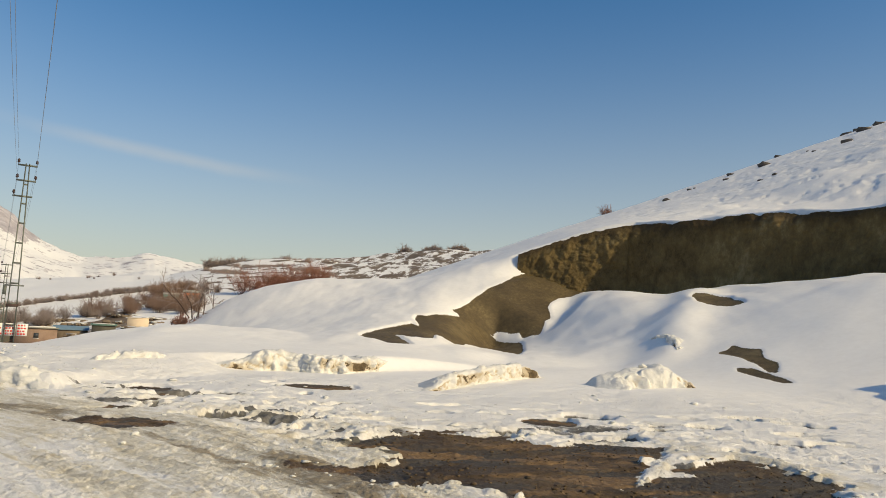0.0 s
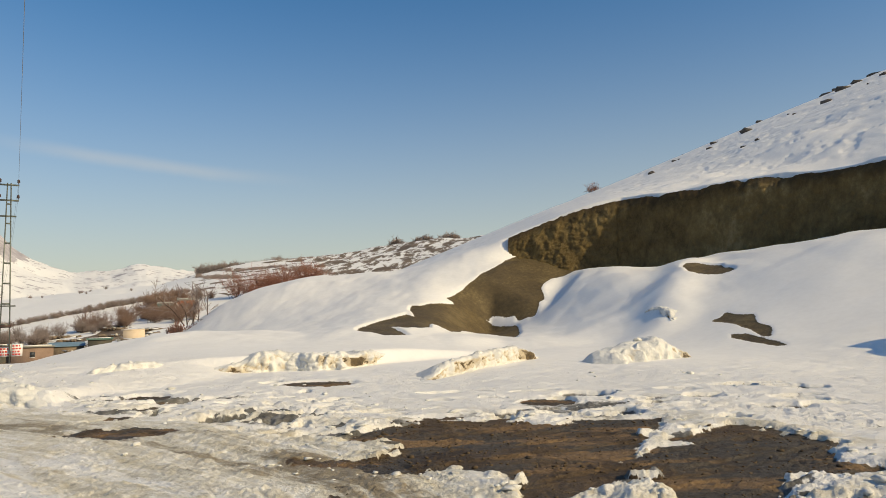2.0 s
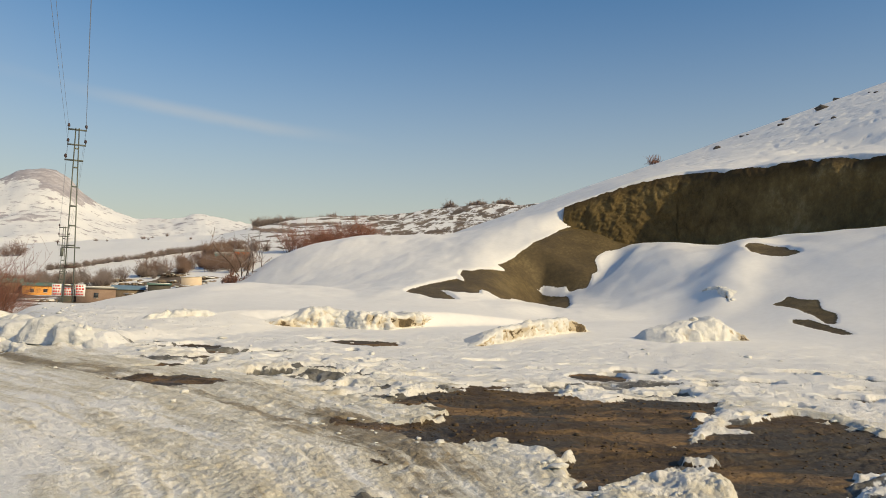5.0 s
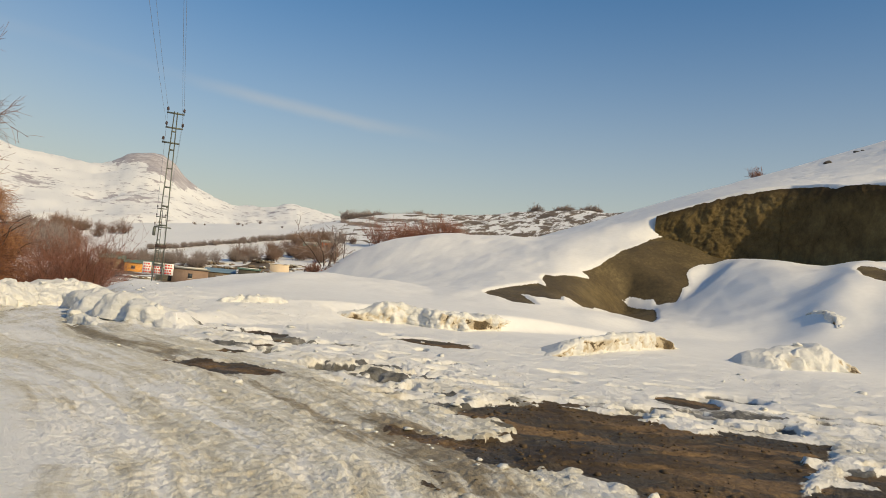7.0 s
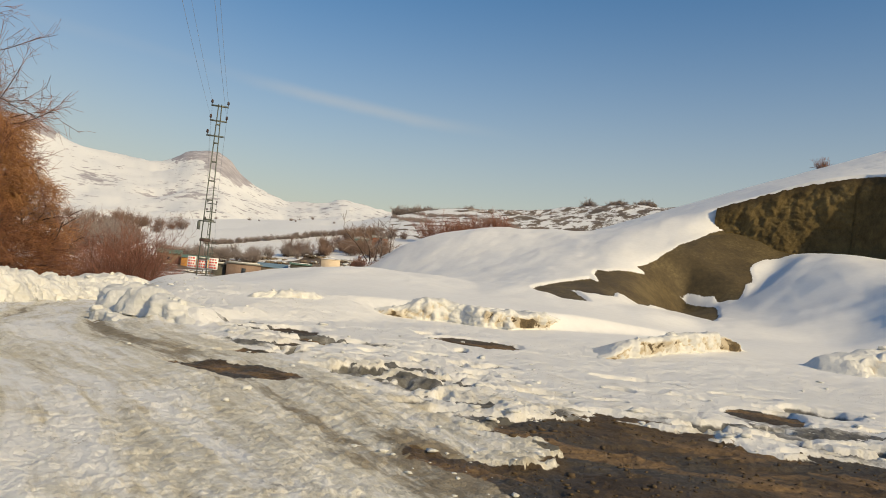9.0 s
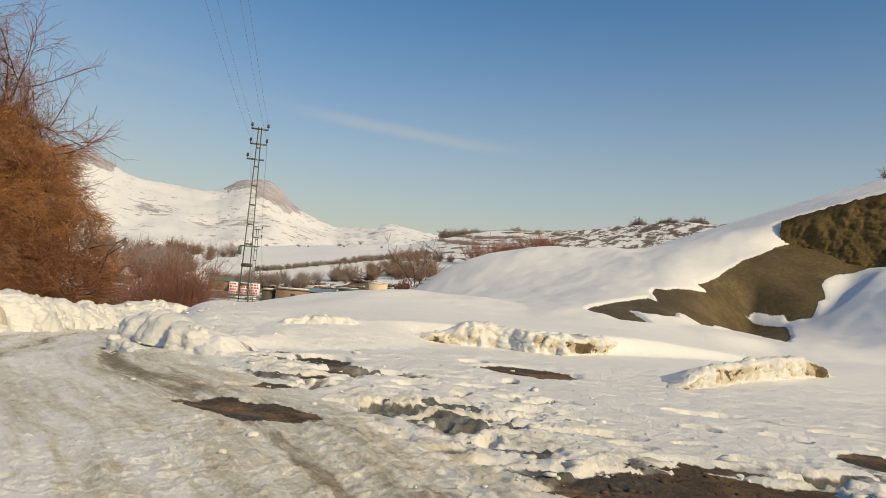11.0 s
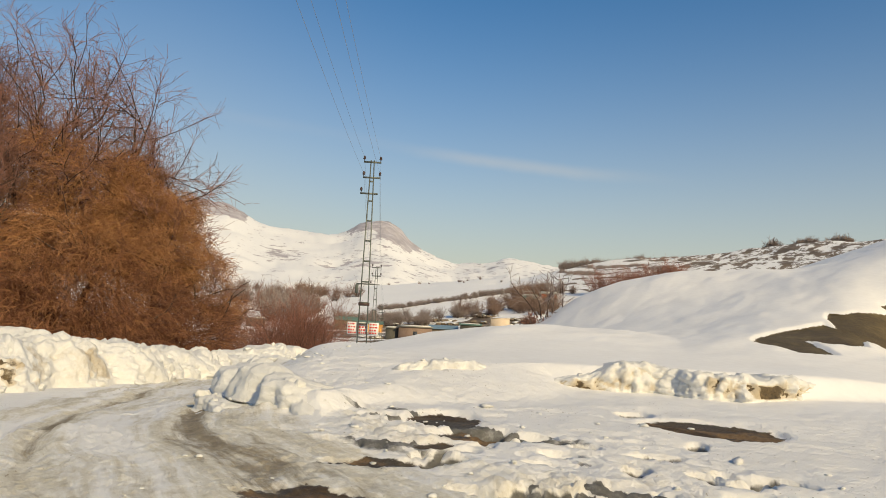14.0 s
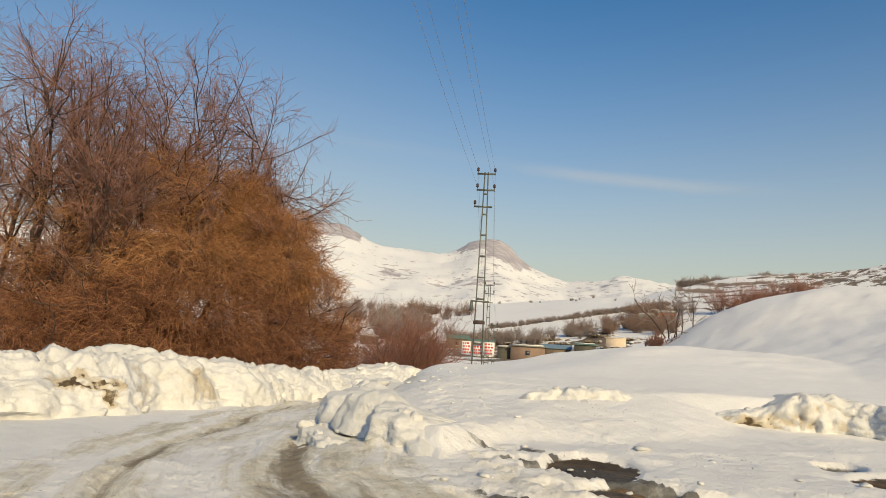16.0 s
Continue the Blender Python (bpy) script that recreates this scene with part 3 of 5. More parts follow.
SLOPE_DIRT = [
    [(-4.14, 25.92), (-4.23, 27.39), (-3.73, 29.24), (-2.79, 30.61), (-2.43, 30.25), (-2.69, 31.4), (-2.79, 32.64), (-2.35, 32.57), (-1.89, 33.35), (-0.77, 34.59), (-1.23, 34.89), (-0.25, 36.43), (0.55, 37.72), (1.25, 38.43), (1.76, 39.54), (2.35, 40.15),
     (2.93, 40.7), (5.42, 40.6), (5.6, 38.6), (4.94, 38.3), (4.17, 38.02), (3.66, 37.4), (3.47, 36.94), (3.55, 35.86), (3.23, 35.5), (2.91, 34.17), (2.13, 34.51), (2.06, 34.97), (1.63, 35.11), (0.96, 35.58), (-0.08, 35.01), (0.68, 35.43),
     (2.02, 34.09), (1.97, 31.65), (1.65, 28.71), (0.37, 33.53), (-0.5, 31.4), (-1.05, 29.58), (-1.62, 29.56), (-1.83, 29.37), (-1.7, 28.26), (-2.53, 27.04), (-3.18, 27.47), (-2.6, 26.2), (-2.26, 25.41), (-3.01, 24.88)],
    [(8.79, 30.38), (9.14, 31.0), (9.62, 30.71), (9.97, 29.69), (9.86, 27.64), (9.43, 27.52), (8.81, 28.19), (8.61, 29.03)],
    [(7.6, 23.29), (7.82, 23.31), (8.12, 23.66), (8.24, 23.06), (8.55, 22.51), (8.36, 21.68), (8.44, 21.08), (8.13, 20.35), (8.01, 20.5), (8.03, 21.27), (7.86, 22.36)],
    [(7.46, 21.39), (7.77, 21.02), (7.9, 20.34), (8.0, 19.85), (8.06, 19.13), (7.89, 19.24), (7.68, 19.99), (7.35, 21.05)],
]


def mud_dist(x, y):
    return np.maximum(np.maximum(poly_dist(x, y, MUD_WEST), poly_dist(x, y, MUD_EAST)), poly_dist(x, y, MUD_STRIP))


def hollows(x, y, spots):
    pit = np.zeros(np.shape(x))
    ragged = 0.30 * fbm(x * 2.6, y * 2.6, 4, 33) + 0.10 * fbm(x * 9, y * 9, 3, 34)
    for cx, cy, a, b, turn in spots:
        c, s = math.cos(radians(turn)), math.sin(radians(turn))
        near = (np.abs(x - cx) < 1.6 * a + b) & (np.abs(y - cy) < 1.6 * a + b)
        u, v = (x[near] - cx) * c + (y[near] - cy) * s, -(x[near] - cx) * s + (y[near] - cy) * c
        pit[near] = np.maximum(pit[near], smooth(1.16, 0.84, np.hypot(u / a, v / b) + ragged[near]))
    return pit


def masks(x, y, z):
    """Bare ground, wear of the tracks and how trodden the snow is, over the plan."""
    shape = np.shape(x)
    x, y = np.atleast_1d(x).astype(float), np.atleast_1d(y).astype(float)
    r = np.hypot(x, y)
    wob = 0.26 * fbm(x * 1.3, y * 1.3, 4, 31) + 0.10 * fbm(x * 5, y * 7, 3, 32)
    yard_mud = mud_dist(x, y)
    m = yard_mud + wob * 0.6
    m = m - 0.26 * smooth(0.26, 0.40, fbm(x * 1.3, y * 3.0, 4, 78)) * smooth(0.35, 0.05, yard_mud)
    for cx, cy, a, b, turn in PATCHES:
        c, s = math.cos(radians(turn)), math.sin(radians(turn))
        u, v = (x - cx) * c + (y - cy) * s, -(x - cx) * s + (y - cy) * c
        m = np.maximum(m, (1 - np.hypot(u / a, v / b)) * min(a, b) + wob * 0.35)
    for outline in SLOPE_DIRT:
        m = np.maximum(m, poly_dist(x, y, outline) + 0.10 * fbm(x * 1.6, y * 1.1, 4, 77) + 0.02)
    mud = np.clip(0.5 + m / 0.5, 0, 1)
    d, side, run = line_dist(x, y, RUT)
    off = d * side + 0.16 * fbm(x * 0.8, y * 0.8, 3, 56)
    # trodden crust beside the track and round the mud
    busy = np.maximum(smooth(-5.4, -2.6, off) * smooth(-1.0, -1.7, off) * smooth(19, 15, y), 0.8 * smooth(-2.9, -0.7, yard_mud) * smooth(13.6, 11.5, y))
    busy = np.maximum(0.05, busy * (0.55 + 0.9 * fbm(x * 0.5, y * 0.8, 3, 15)).clip(0, 1)) * smooth(30, 20, r)
    # some hollows are coloured dark: wet floors, with shade put into the colour
    pit = hollows(x, y, PITS + MORE_PITS) * smooth(-0.9, -1.7, off)
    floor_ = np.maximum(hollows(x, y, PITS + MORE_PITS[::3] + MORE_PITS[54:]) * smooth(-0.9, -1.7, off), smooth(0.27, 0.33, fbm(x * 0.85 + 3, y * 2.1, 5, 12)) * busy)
    ruts = (np.exp(-((off - 0.0) / 0.20) ** 2) + np.exp(-((off - 1.55) / 0.17) ** 2)) * (0.75 + 0.5 * fbm(x * 0.5, y * 0.5, 3, 57))
    lane = smooth(2.3, 1.5, np.abs(off - 0.7)) * smooth(110, 60, r)
    wear = 0.23 * lane + 0.72 * ruts * smooth(110, 60, r) * (0.3 + 0.85 * smooth(9, 14, r)) + 0.2 * np.exp(-((off + 0.35) / 0.5) ** 2) * smooth(30, 15, r)
    wear = wear + 0.14 * smooth(12, 7, np.hypot(x + 1.5, (y - 4) * 0.9)) + 0.15 * fbm(x * 0.35, y * 0.35, 3, 55) * smooth(22, 10, r)
    wear = wear + lane * 0.40 * fbm(off * 3.2, run * 0.35, 4, 58)
    # dirty slush thrown on the snow beside the track and the mud
    wear = wear + busy * 0.22 * smooth(-3.2, -1.6, off) + 0.22 * smooth(-0.8, -0.1, yard_mud) * smooth(0.0, 0.3, fbm(x * 1.7, y * 2.2, 4, 66) + 0.1)
    return [q.reshape(shape) for q in (mud, np.clip(wear, 0, 1), lane, ruts, off, run, busy, pit, floor_)]


def detail(x, y, mud, lane, ruts, r, off, run, busy, pit):
    """Snow depth and roughness over the base ground."""
    near = smooth(60, 25, r)
    yard = smooth(20.5, 13, y + 0.15 * x) * smooth(40, 20, r) * (1 - 0.9 * smooth(-1.5, -0.5, off))
    lumps = fbm(x * 2.6, y * 2.6, 5, 3)
    bare = smooth(0.36, 0.48, mud)
    # the snow lies as a thin crust with a steep broken edge over the bare ground
    z = (0.05 + 0.015 * lumps) * (1 - bare) * near * (1 - 0.7 * smooth(17, 20, y)) * (1 - 0.75 * smooth(-2.2, -1.2, off))
    z = z + 0.07 * (1 - smooth(0.25, 0.50, mud)) * smooth(24, 26, y) * near
    # melted hollows with crisp rims, layered crusts and trodden clods
    n1 = fbm(x * 0.85 + 3, y * 2.1, 5, 12)
    n2 = fbm(x * 1.9 + 0.3 * lumps, y * 4.4, 5, 14, 0.55)
    n3 = np.abs(fbm(x * 4.5, y * 6.5, 4, 8, 0.55))
    layer = -0.035 * smooth(0.08, 0.12, n2) - 0.03 * smooth(0.22, 0.26, n2) - 0.04 * smooth(0.22, 0.26, n1) - 0.035 * smooth(-0.20, -0.24, n2) + 0.018
    z = z + yard * (1 - bare) * busy * (layer + 0.05 * n3)
    z = z + yard * (1 - bare) * (0.010 * lumps + (0.005 + 0.022 * busy) * np.abs(fbm(x * 13, y * 13, 4, 25, 0.65)))
    # shallow wind-carved marks on the quieter snow
    z = z - yard * (1 - busy) * 0.022 * smooth(0.24, 0.30, fbm(x * 0.9, y * 3.0, 4, 18))
    z = z + near * 0.05 * fbm(x * 0.35, y * 0.35, 3, 9)
    z = z - 0.15 * pit * (1 - 0.6 * bare)
    # wheel tracks: grooves along the way, torn crumbs between them
    groove = fbm(off * 3.2, run * 0.35, 4, 58)
    z = z + lane * near * (0.024 * groove + 0.012 * fbm(off * 9, run * 0.7, 3, 60) + 0.020 * np.abs(fbm(off * 8, run * 4.0, 4, 59)) + 0.05 * np.maximum(0, np.abs(fbm(x * 5, y * 5, 5, 24, 0.7)) - 0.06) * smooth(-0.25, 0.2, fbm(x * 1.1, y * 1.1, 3, 26)) + 0.016 * np.abs(fbm(x * 15, y * 15, 3, 28, 0.65)) - 0.02 + 0.03 * fbm(x * 0.9, y * 0.9, 3, 22))
    z = z - 0.075 * ruts * near * (0.4 + 0.6 * smooth(9, 13, r)) * smooth(0.1, 0.4, lane)
    smear = fbm((x + 0.6 * y) * 0.6, (y - 0.6 * x) * 3.4, 4, 43)
    z = z + bare * near * (1 - 0.96 * smooth(17, 20, y)) * (0.012 * fbm(x * 2.6, y * 2.6, 4, 41) + 0.020 * np.abs(fbm(x * 10, y * 10, 4, 42, 0.6)) - 0.022 * smooth(0.05, 0.25, smear) + 0.035 * smooth(0.1, 0.4, fbm(x * 1.8, y * 1.8, 4, 44)) * np.abs(fbm(x * 6, y * 6, 4, 45, 0.6)))
    z = z + 0.32 * fbm(x * 0.18, y * 0.26, 3, 64) * smooth(21, 26, y) * smooth(2, 6, x) * smooth(48, 40, y)
    z = z + 0.16 * fbm(x * 0.30, y * 0.22, 4, 65) * smooth(20, 25, y) * smooth(5, 1, x) * smooth(60, 45, r)
    # wind crust and dents on the slopes
    slope = smooth(22, 27, y) * smooth(130, 90, r)
    z = z + slope * (1 - 0.92 * smooth(0.3, 0.6, mud)) * (0.05 * fbm(x * 0.8, y * 0.3, 4, 61) - 0.07 * smooth(0.30, 0.38, fbm(x * 1.0, y * 1.9, 4, 62)) * smooth(44, 52, y + 0.8 * x))
    # crumbled crust along the road's edge
    z = z + 0.055 * (1 - bare) * np.abs(fbm(x * 3.4, y * 3.4, 5, 23, 0.6)) * np.exp(-((off + 1.7) / 0.75) ** 2) * smooth(26, 18, r)
    # clumps of slush on the near side of the mud
    z = z + 0.12 * smooth(7.6, 6.6, y) * smooth(3.4, 4.2, y) * smooth(-0.4, 0.6, x) * (1 - smooth(0.15, 0.42, mud)) * np.maximum(0, np.abs(fbm(x * 2.2, y * 2.2, 5, 27, 0.55)) - 0.05)
    return z


def ground():
    az = np.concatenate([np.arange(-50, 77, 0.145), np.arange(77, 310, 3.0)])
    rr = np.concatenate([np.geomspace(0.03, 2.5, 20), np.geomspace(2.52, 19, 560), np.geomspace(19.1, 60, 240), np.geomspace(60.6, 110, 40), np.geomspace(112, 4600, 150)])
    A, Rr = np.meshgrid(np.radians(az), rr, indexing="ij")
    x, y = -1.0 - np.sin(A) * Rr, 1.0 + np.cos(A) * Rr
    r, azd = np.hypot(x, y), np.degrees(np.arctan2(-x, y))
    z = ground_height(x, y)
    mud, wear, lane, ruts, off, run, busy, pit, melt_shade = masks(x, y, z)
    z = z + detail(x, y, mud, lane, ruts, r, off, run, busy, pit)
    ob = mesh_object("ground", np.stack([x, y, z], -1).reshape(-1, 3), grid_faces(len(az), len(rr), True), M_GROUND)
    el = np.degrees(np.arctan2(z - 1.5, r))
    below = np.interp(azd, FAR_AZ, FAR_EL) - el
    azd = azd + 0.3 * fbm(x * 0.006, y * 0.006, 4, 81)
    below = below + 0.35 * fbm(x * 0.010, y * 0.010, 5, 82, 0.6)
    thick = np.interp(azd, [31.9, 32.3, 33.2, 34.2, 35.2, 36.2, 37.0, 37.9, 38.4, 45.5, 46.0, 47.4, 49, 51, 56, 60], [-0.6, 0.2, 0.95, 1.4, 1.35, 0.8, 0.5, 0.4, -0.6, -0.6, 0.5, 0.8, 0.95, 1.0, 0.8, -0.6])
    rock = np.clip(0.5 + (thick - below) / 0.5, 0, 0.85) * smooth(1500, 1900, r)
    # rock mottling; its raised base share also stands in for haze greying the snow
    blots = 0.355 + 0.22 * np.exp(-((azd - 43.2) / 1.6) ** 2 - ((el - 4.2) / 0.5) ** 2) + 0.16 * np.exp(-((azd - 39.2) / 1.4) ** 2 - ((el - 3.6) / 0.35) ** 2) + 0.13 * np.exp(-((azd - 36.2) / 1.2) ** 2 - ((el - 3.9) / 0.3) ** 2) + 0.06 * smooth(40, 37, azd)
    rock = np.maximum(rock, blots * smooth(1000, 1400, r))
    steps = smooth(0.55, 0.8, np.sin(z * 1.15 + 1.5 * fbm(x * 0.01, y * 0.01, 3, 71)))
    terr = smooth(300, 380, r) * smooth(760, 700, r)
    scrub = terr * (0.60 * smooth(15, 11, azd) + (0.12 + 0.75 * steps) * smooth(11, 14, azd) * smooth(24, 20, azd))
    scrub = scrub + 0.16 * smooth(1000, 800, r) * smooth(260, 330, r) * smooth(20, 24, azd) + 0.66 * smooth(150, 165, r) * smooth(275, 240, r) * smooth(22, 25, azd) * smooth(44, 39, azd)
    # a bare earth path down the village slope
    t_ = np.clip((y - 205) / 45, 0, 1)
    scrub = scrub + smooth(4.2, 2.0, np.abs(x + 106 + 21 * t_)) * smooth(203, 208, y) * smooth(254, 246, y)
    set_attr(ob, "rough", np.maximum(0.12 + 0.88 * smooth(20.5, 14, y + 0.15 * x) * smooth(40, 20, r), 0.4 * smooth(0.45, 0.6, mud)))
    set_attr(ob, "yard", smooth(20.5, 14, y + 0.15 * x))
    set_attr(ob, "mud", mud)
    set_attr(ob, "across_track", off)
    set_attr(ob, "along_track", run)
    set_attr(ob, "lane", lane)
    set_attr(ob, "melt_shade", melt_shade)
    set_attr(ob, "wear", wear)
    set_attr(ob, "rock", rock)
    set_attr(ob, "scrub", scrub)
    return tagged(ob, "snow-covered ground with slushy tracks, bare muddy earth and distant white hills", "ground", kind="structure")


ground()


def along(pts, s):
    """Point and direction at the length s along a polyline."""
    seg = [math.hypot(b[0] - a[0], b[1] - a[1]) for a, b in zip(pts[:-1], pts[1:])]
    cum = np.concatenate([[0], np.cumsum(seg)])
    px, py = np.array([p[0] for p in pts], float), np.array([p[1] for p in pts], float)
    x, y = np.interp(s, cum, px), np.interp(s, cum, py)
    e = 0.3
    dx, dy = np.interp(s + e, cum, px) - np.interp(s - e, cum, px), np.interp(s + e, cum, py) - np.interp(s - e, cum, py)
    n = np.hypot(dx, dy) + 1e-9
    return x, y, dx / n, dy / n, cum[-1]


def cliff():
    total = along(CLIFF, 0.0)[4]
    s, h = np.linspace(-0.2, total - 6, 420), np.linspace(0, 1, 90)
    S, Hh = np.meshgrid(s, h, indexing="ij")
    x, y, dx, dy, _ = along(CLIFF, np.clip(S, 0, total))
    nx, ny = dy, -dx  # out of the bank
    top = hill(x, y) + 0.02 - 0.28 * np.maximum(0, fbm(S * 1.1, 0 * S, 4, 95)) - 0.06 * fbm(S * 5, 0 * S, 3, 96)
    base = lower(x, y)[0] - 0.5
    base = np.minimum(base, top - 0.2)
    z = base + (top - base) * Hh
    out = 0.75 * (1 - Hh) ** 1.3 + 0.45 - 0.12 * smooth(0.9, 1, Hh)
    v = z + 2.5 * Hh
    rough = 0.30 * fbm(S * 0.5, v * 0.25, 4, 91) + 0.24 * np.abs(fbm(S * 1.3, v * 0.5, 4, 92)) + 0.09 * np.abs(fbm(S * 3.4, v * 2.6, 4, 94)) + 0.05 * fbm(S * 8, v * 7, 4, 93)
    rough = rough * (0.55 + 0.45 * smooth(8.5, 6.0, S) + 0.3 * smooth(11.0, 13.0, S))
    out = out + rough * smooth(1.02, 0.85, Hh) * smooth(0.3, 3.0, top - base)
    out = np.where(Hh > 0.985, out - 0.5, out)
    x, y = x + nx * out, y + ny * out
    ob = mesh_object("earth_cliff", np.stack([x, y, z], -1).reshape(-1, 3), grid_faces(len(s), len(h)), M_CLIFF)
    set_attr(ob, "top", Hh)
    return tagged(ob, "steep cut bank of crumbling brown earth under the snowy hill", "earth bank", kind="structure")


cliff()

# ---- helpers for things ----
def part(name, verts, faces, mat, parent=None, label="", flat=False):
    ob = mesh_object(name, verts, faces, mat, parent, not flat)
    if label:
        ob["label"] = label
    return ob


def empty(name, m=None):
    ob = new(name)
    ob.matrix_basis = m or Matrix.Identity(4)
    return ob


def join(meshes):
    """Several (verts, faces of one size) as one."""
    vs, fs, n = [], [], 0
    for v, f in meshes:
        vs.append(np.asarray(v, float))
        fs.append(np.asarray(f) + n)
        n += len(v)
    return np.concatenate(vs), np.concatenate(fs)


BOX_F = np.array([(0, 1, 2, 3), (7, 6, 5, 4), (0, 4, 5, 1), (1, 5, 6, 2), (2, 6, 7, 3), (3, 7, 4, 0)])


def box(cx, cy, cz, sx, sy, sz, turn=0.0):
    """A box with its centre at cx, cy and its base at cz."""
    p = np.array([(-1, -1, 0), (-1, 1, 0), (1, 1, 0), (1, -1, 0), (-1, -1, 1), (-1, 1, 1), (1, 1, 1), (1, -1, 1)], float) * (sx / 2, sy / 2, sz)
    c, s = math.cos(radians(turn)), math.sin(radians(turn))
    return p @ np.array([(c, s, 0), (-s, c, 0), (0, 0, 1)]) + (cx, cy, cz), BOX_F


def tube(a, b, ra, rb=None, sides=6):
    """A tapered rod between two points; quads."""
    a, b, rb = np.asarray(a, float), np.asarray(b, float), ra if rb is None else rb
    d = (b - a) / (np.linalg.norm(b - a) + 1e-9)
    u = np.cross(d, (0, 0, 1.0) if abs(d[2]) < 0.9 else (1.0, 0, 0))
    u /= np.linalg.norm(u)
    w = np.cross(d, u)
    th = np.arange(sides) * 2 * np.pi / sides
    ring = np.cos(th)[:, None] * u + np.sin(th)[:, None] * w
    v = np.concatenate([a + ring * ra, b + ring * rb, a[None], b[None]])
    i = np.arange(sides)
    j = (i + 1) % sides
    f = np.concatenate([np.stack([i, j, j + sides, i + sides], -1), np.stack([j, i, 0 * i + 2 * sides, 0 * i + 2 * sides], -1)[:0]])
    caps = [(2 * sides, j_, i_, i_) for i_, j_ in ()]
    return v, f if not caps else np.concatenate([f, caps])


def gz(x, y):
    x, y = np.asarray(x, float), np.asarray(y, float)
    z = ground_height(x, y)
    mud, wear, lane, ruts, off, run, busy, pit, melt_shade = masks(x, y, z)
    return z + detail(x, y, mud, lane, ruts, np.hypot(x, y), off, run, busy, pit)


# ---- ploughed snow: ridges and banks ----
def crust_edge(name, foot, heights, back, label, seed, front=-1, rise=0.14, scallop=0.10, curl=1.6, lump=0.16, grain=3.2, dirt_shade=0.8, dark=(), step=0.04, jag=0.0, cap=0.55, block=0.0, vary=0.30, clods=4, clod=0.08, category="snow ridge"):
    """A broken edge of old snow along its foot: a steep lumpy face and a top that sinks back into the snow.
    front -1: the face looks to the right of the line's way. lump: height of the lumps in metres; grain: how many to a metre."""
    total = along(foot, 0.0)[4]
    s = np.arange(0, total + step, step)
    hs = np.array(heights, float)
    mean = float(hs.mean())
    # the profile: a buried toe, the face, a rounded crest, the long back
    v = np.linspace(0, 1, int((mean + rise) / step * 1.5) + 12)
    pn = np.concatenate([[-0.25, -0.08], rise * (0.25 * v + 0.75 * v ** 3), np.geomspace(rise * 1.12, back, 24)])
    pz = np.concatenate([[-0.30, -0.10], np.sin(v * np.pi / 2) ** 0.85, np.ones(24)])
    arc = np.concatenate([[0], np.cumsum(np.hypot(np.diff(pn), np.diff(pz) * mean))])
    tn, tz = np.gradient(pn, arc), np.gradient(pz * mean, arc)
    tl = np.hypot(tn, tz) + 1e-9
    S, A = np.meshgrid(s, arc, indexing="ij")
    N, PZ = np.broadcast_to(pn, S.shape), np.broadcast_to(pz, S.shape)
    on, oz = np.broadcast_to(-tz / tl, S.shape), np.broadcast_to(tn / tl, S.shape)
    NW = np.where(N < rise, N, (N - rise) * np.clip(np.minimum(S, total - S) / 1.6, 0.15, 1) + rise)
    w = min(0.9, total * 0.12)
    x = sum(along(foot, np.clip(S + o * w, 0, total))[0] for o in np.linspace(-1, 1, 9)) / 9
    y = sum(along(foot, np.clip(S + o * w, 0, total))[1] for o in np.linspace(-1, 1, 9)) / 9
    dx, dy = np.gradient(x, axis=0), np.gradient(y, axis=0)
    dn = np.hypot(dx, dy) + 1e-9
    bx, by = (-dy / dn, dx / dn) if front == -1 else (dy / dn, -dx / dn)
    zf = gz(x[:, :1] - bx[:, :1] * 0.2, y[:, :1] - by[:, :1] * 0.2)
    zf = np.mean([np.interp(np.clip(s + o, 0, total), s, zf[:, 0]) for o in np.linspace(-0.6, 0.6, 9)], 0)[:, None]
    ends = np.clip(np.minimum(S, total - S) / min(1.8, total * 0.32), 0, 1) ** 0.8
    h = np.interp(S / total, np.linspace(0, 1, len(hs)), hs) * ends
    h = h * (1 + vary * fbm(S * curl, 0 * S, 3, seed) + jag * np.maximum(0, fbm(S * curl * 0.8, 0 * S + 5, 3, seed + 5)))
    big = np.abs(fbm(S * grain, A * grain + seed, 3, seed + 4, 0.5))
    push = lump * (2.2 * big - 0.35 + 0.8 * np.abs(fbm(S * grain * 2.7, A * grain * 2.7, 4, seed + 6, 0.6)) + 0.6 * fbm(S * grain * 0.45, A * grain * 0.45, 2, seed + 9))
    fade = smooth(1.3 * rise + 0.3 * back, 1.3 * rise, N) * smooth(-0.2, 0.02, N) * np.clip(h / (mean + 1e-6), 0, 1)
    push = push + block * smooth(0.02, 0.10, fbm(S * 1.1, A * 1.6, 4, seed + 12, 0.55)) + 0.7 * block * smooth(0.05, 0.10, fbm(S * 2.3, A * 2.9, 4, seed + 13, 0.55))
    push = push * fade * (1 - cap * smooth(0.75, 1.0, PZ))
    n2 = NW + scallop * fbm(S * curl, 0 * S, 3, seed + 2) * 1.6 + on * push
    X, Y = x + bx * n2, y + by * n2
    Z = zf + h * PZ + oz * push
    sink = smooth(rise, back, N) ** 0.8
    Z = Z * (1 - sink) + (gz(X, Y) - 0.10) * sink - 0.28 * (1 - ends)
    ob = mesh_object(name, np.stack([X, Y, Z], -1).reshape(-1, 3), grid_faces(len(s), len(arc)) if front == -1 else grid_faces(len(s), len(arc))[:, ::-1], M_SNOW)
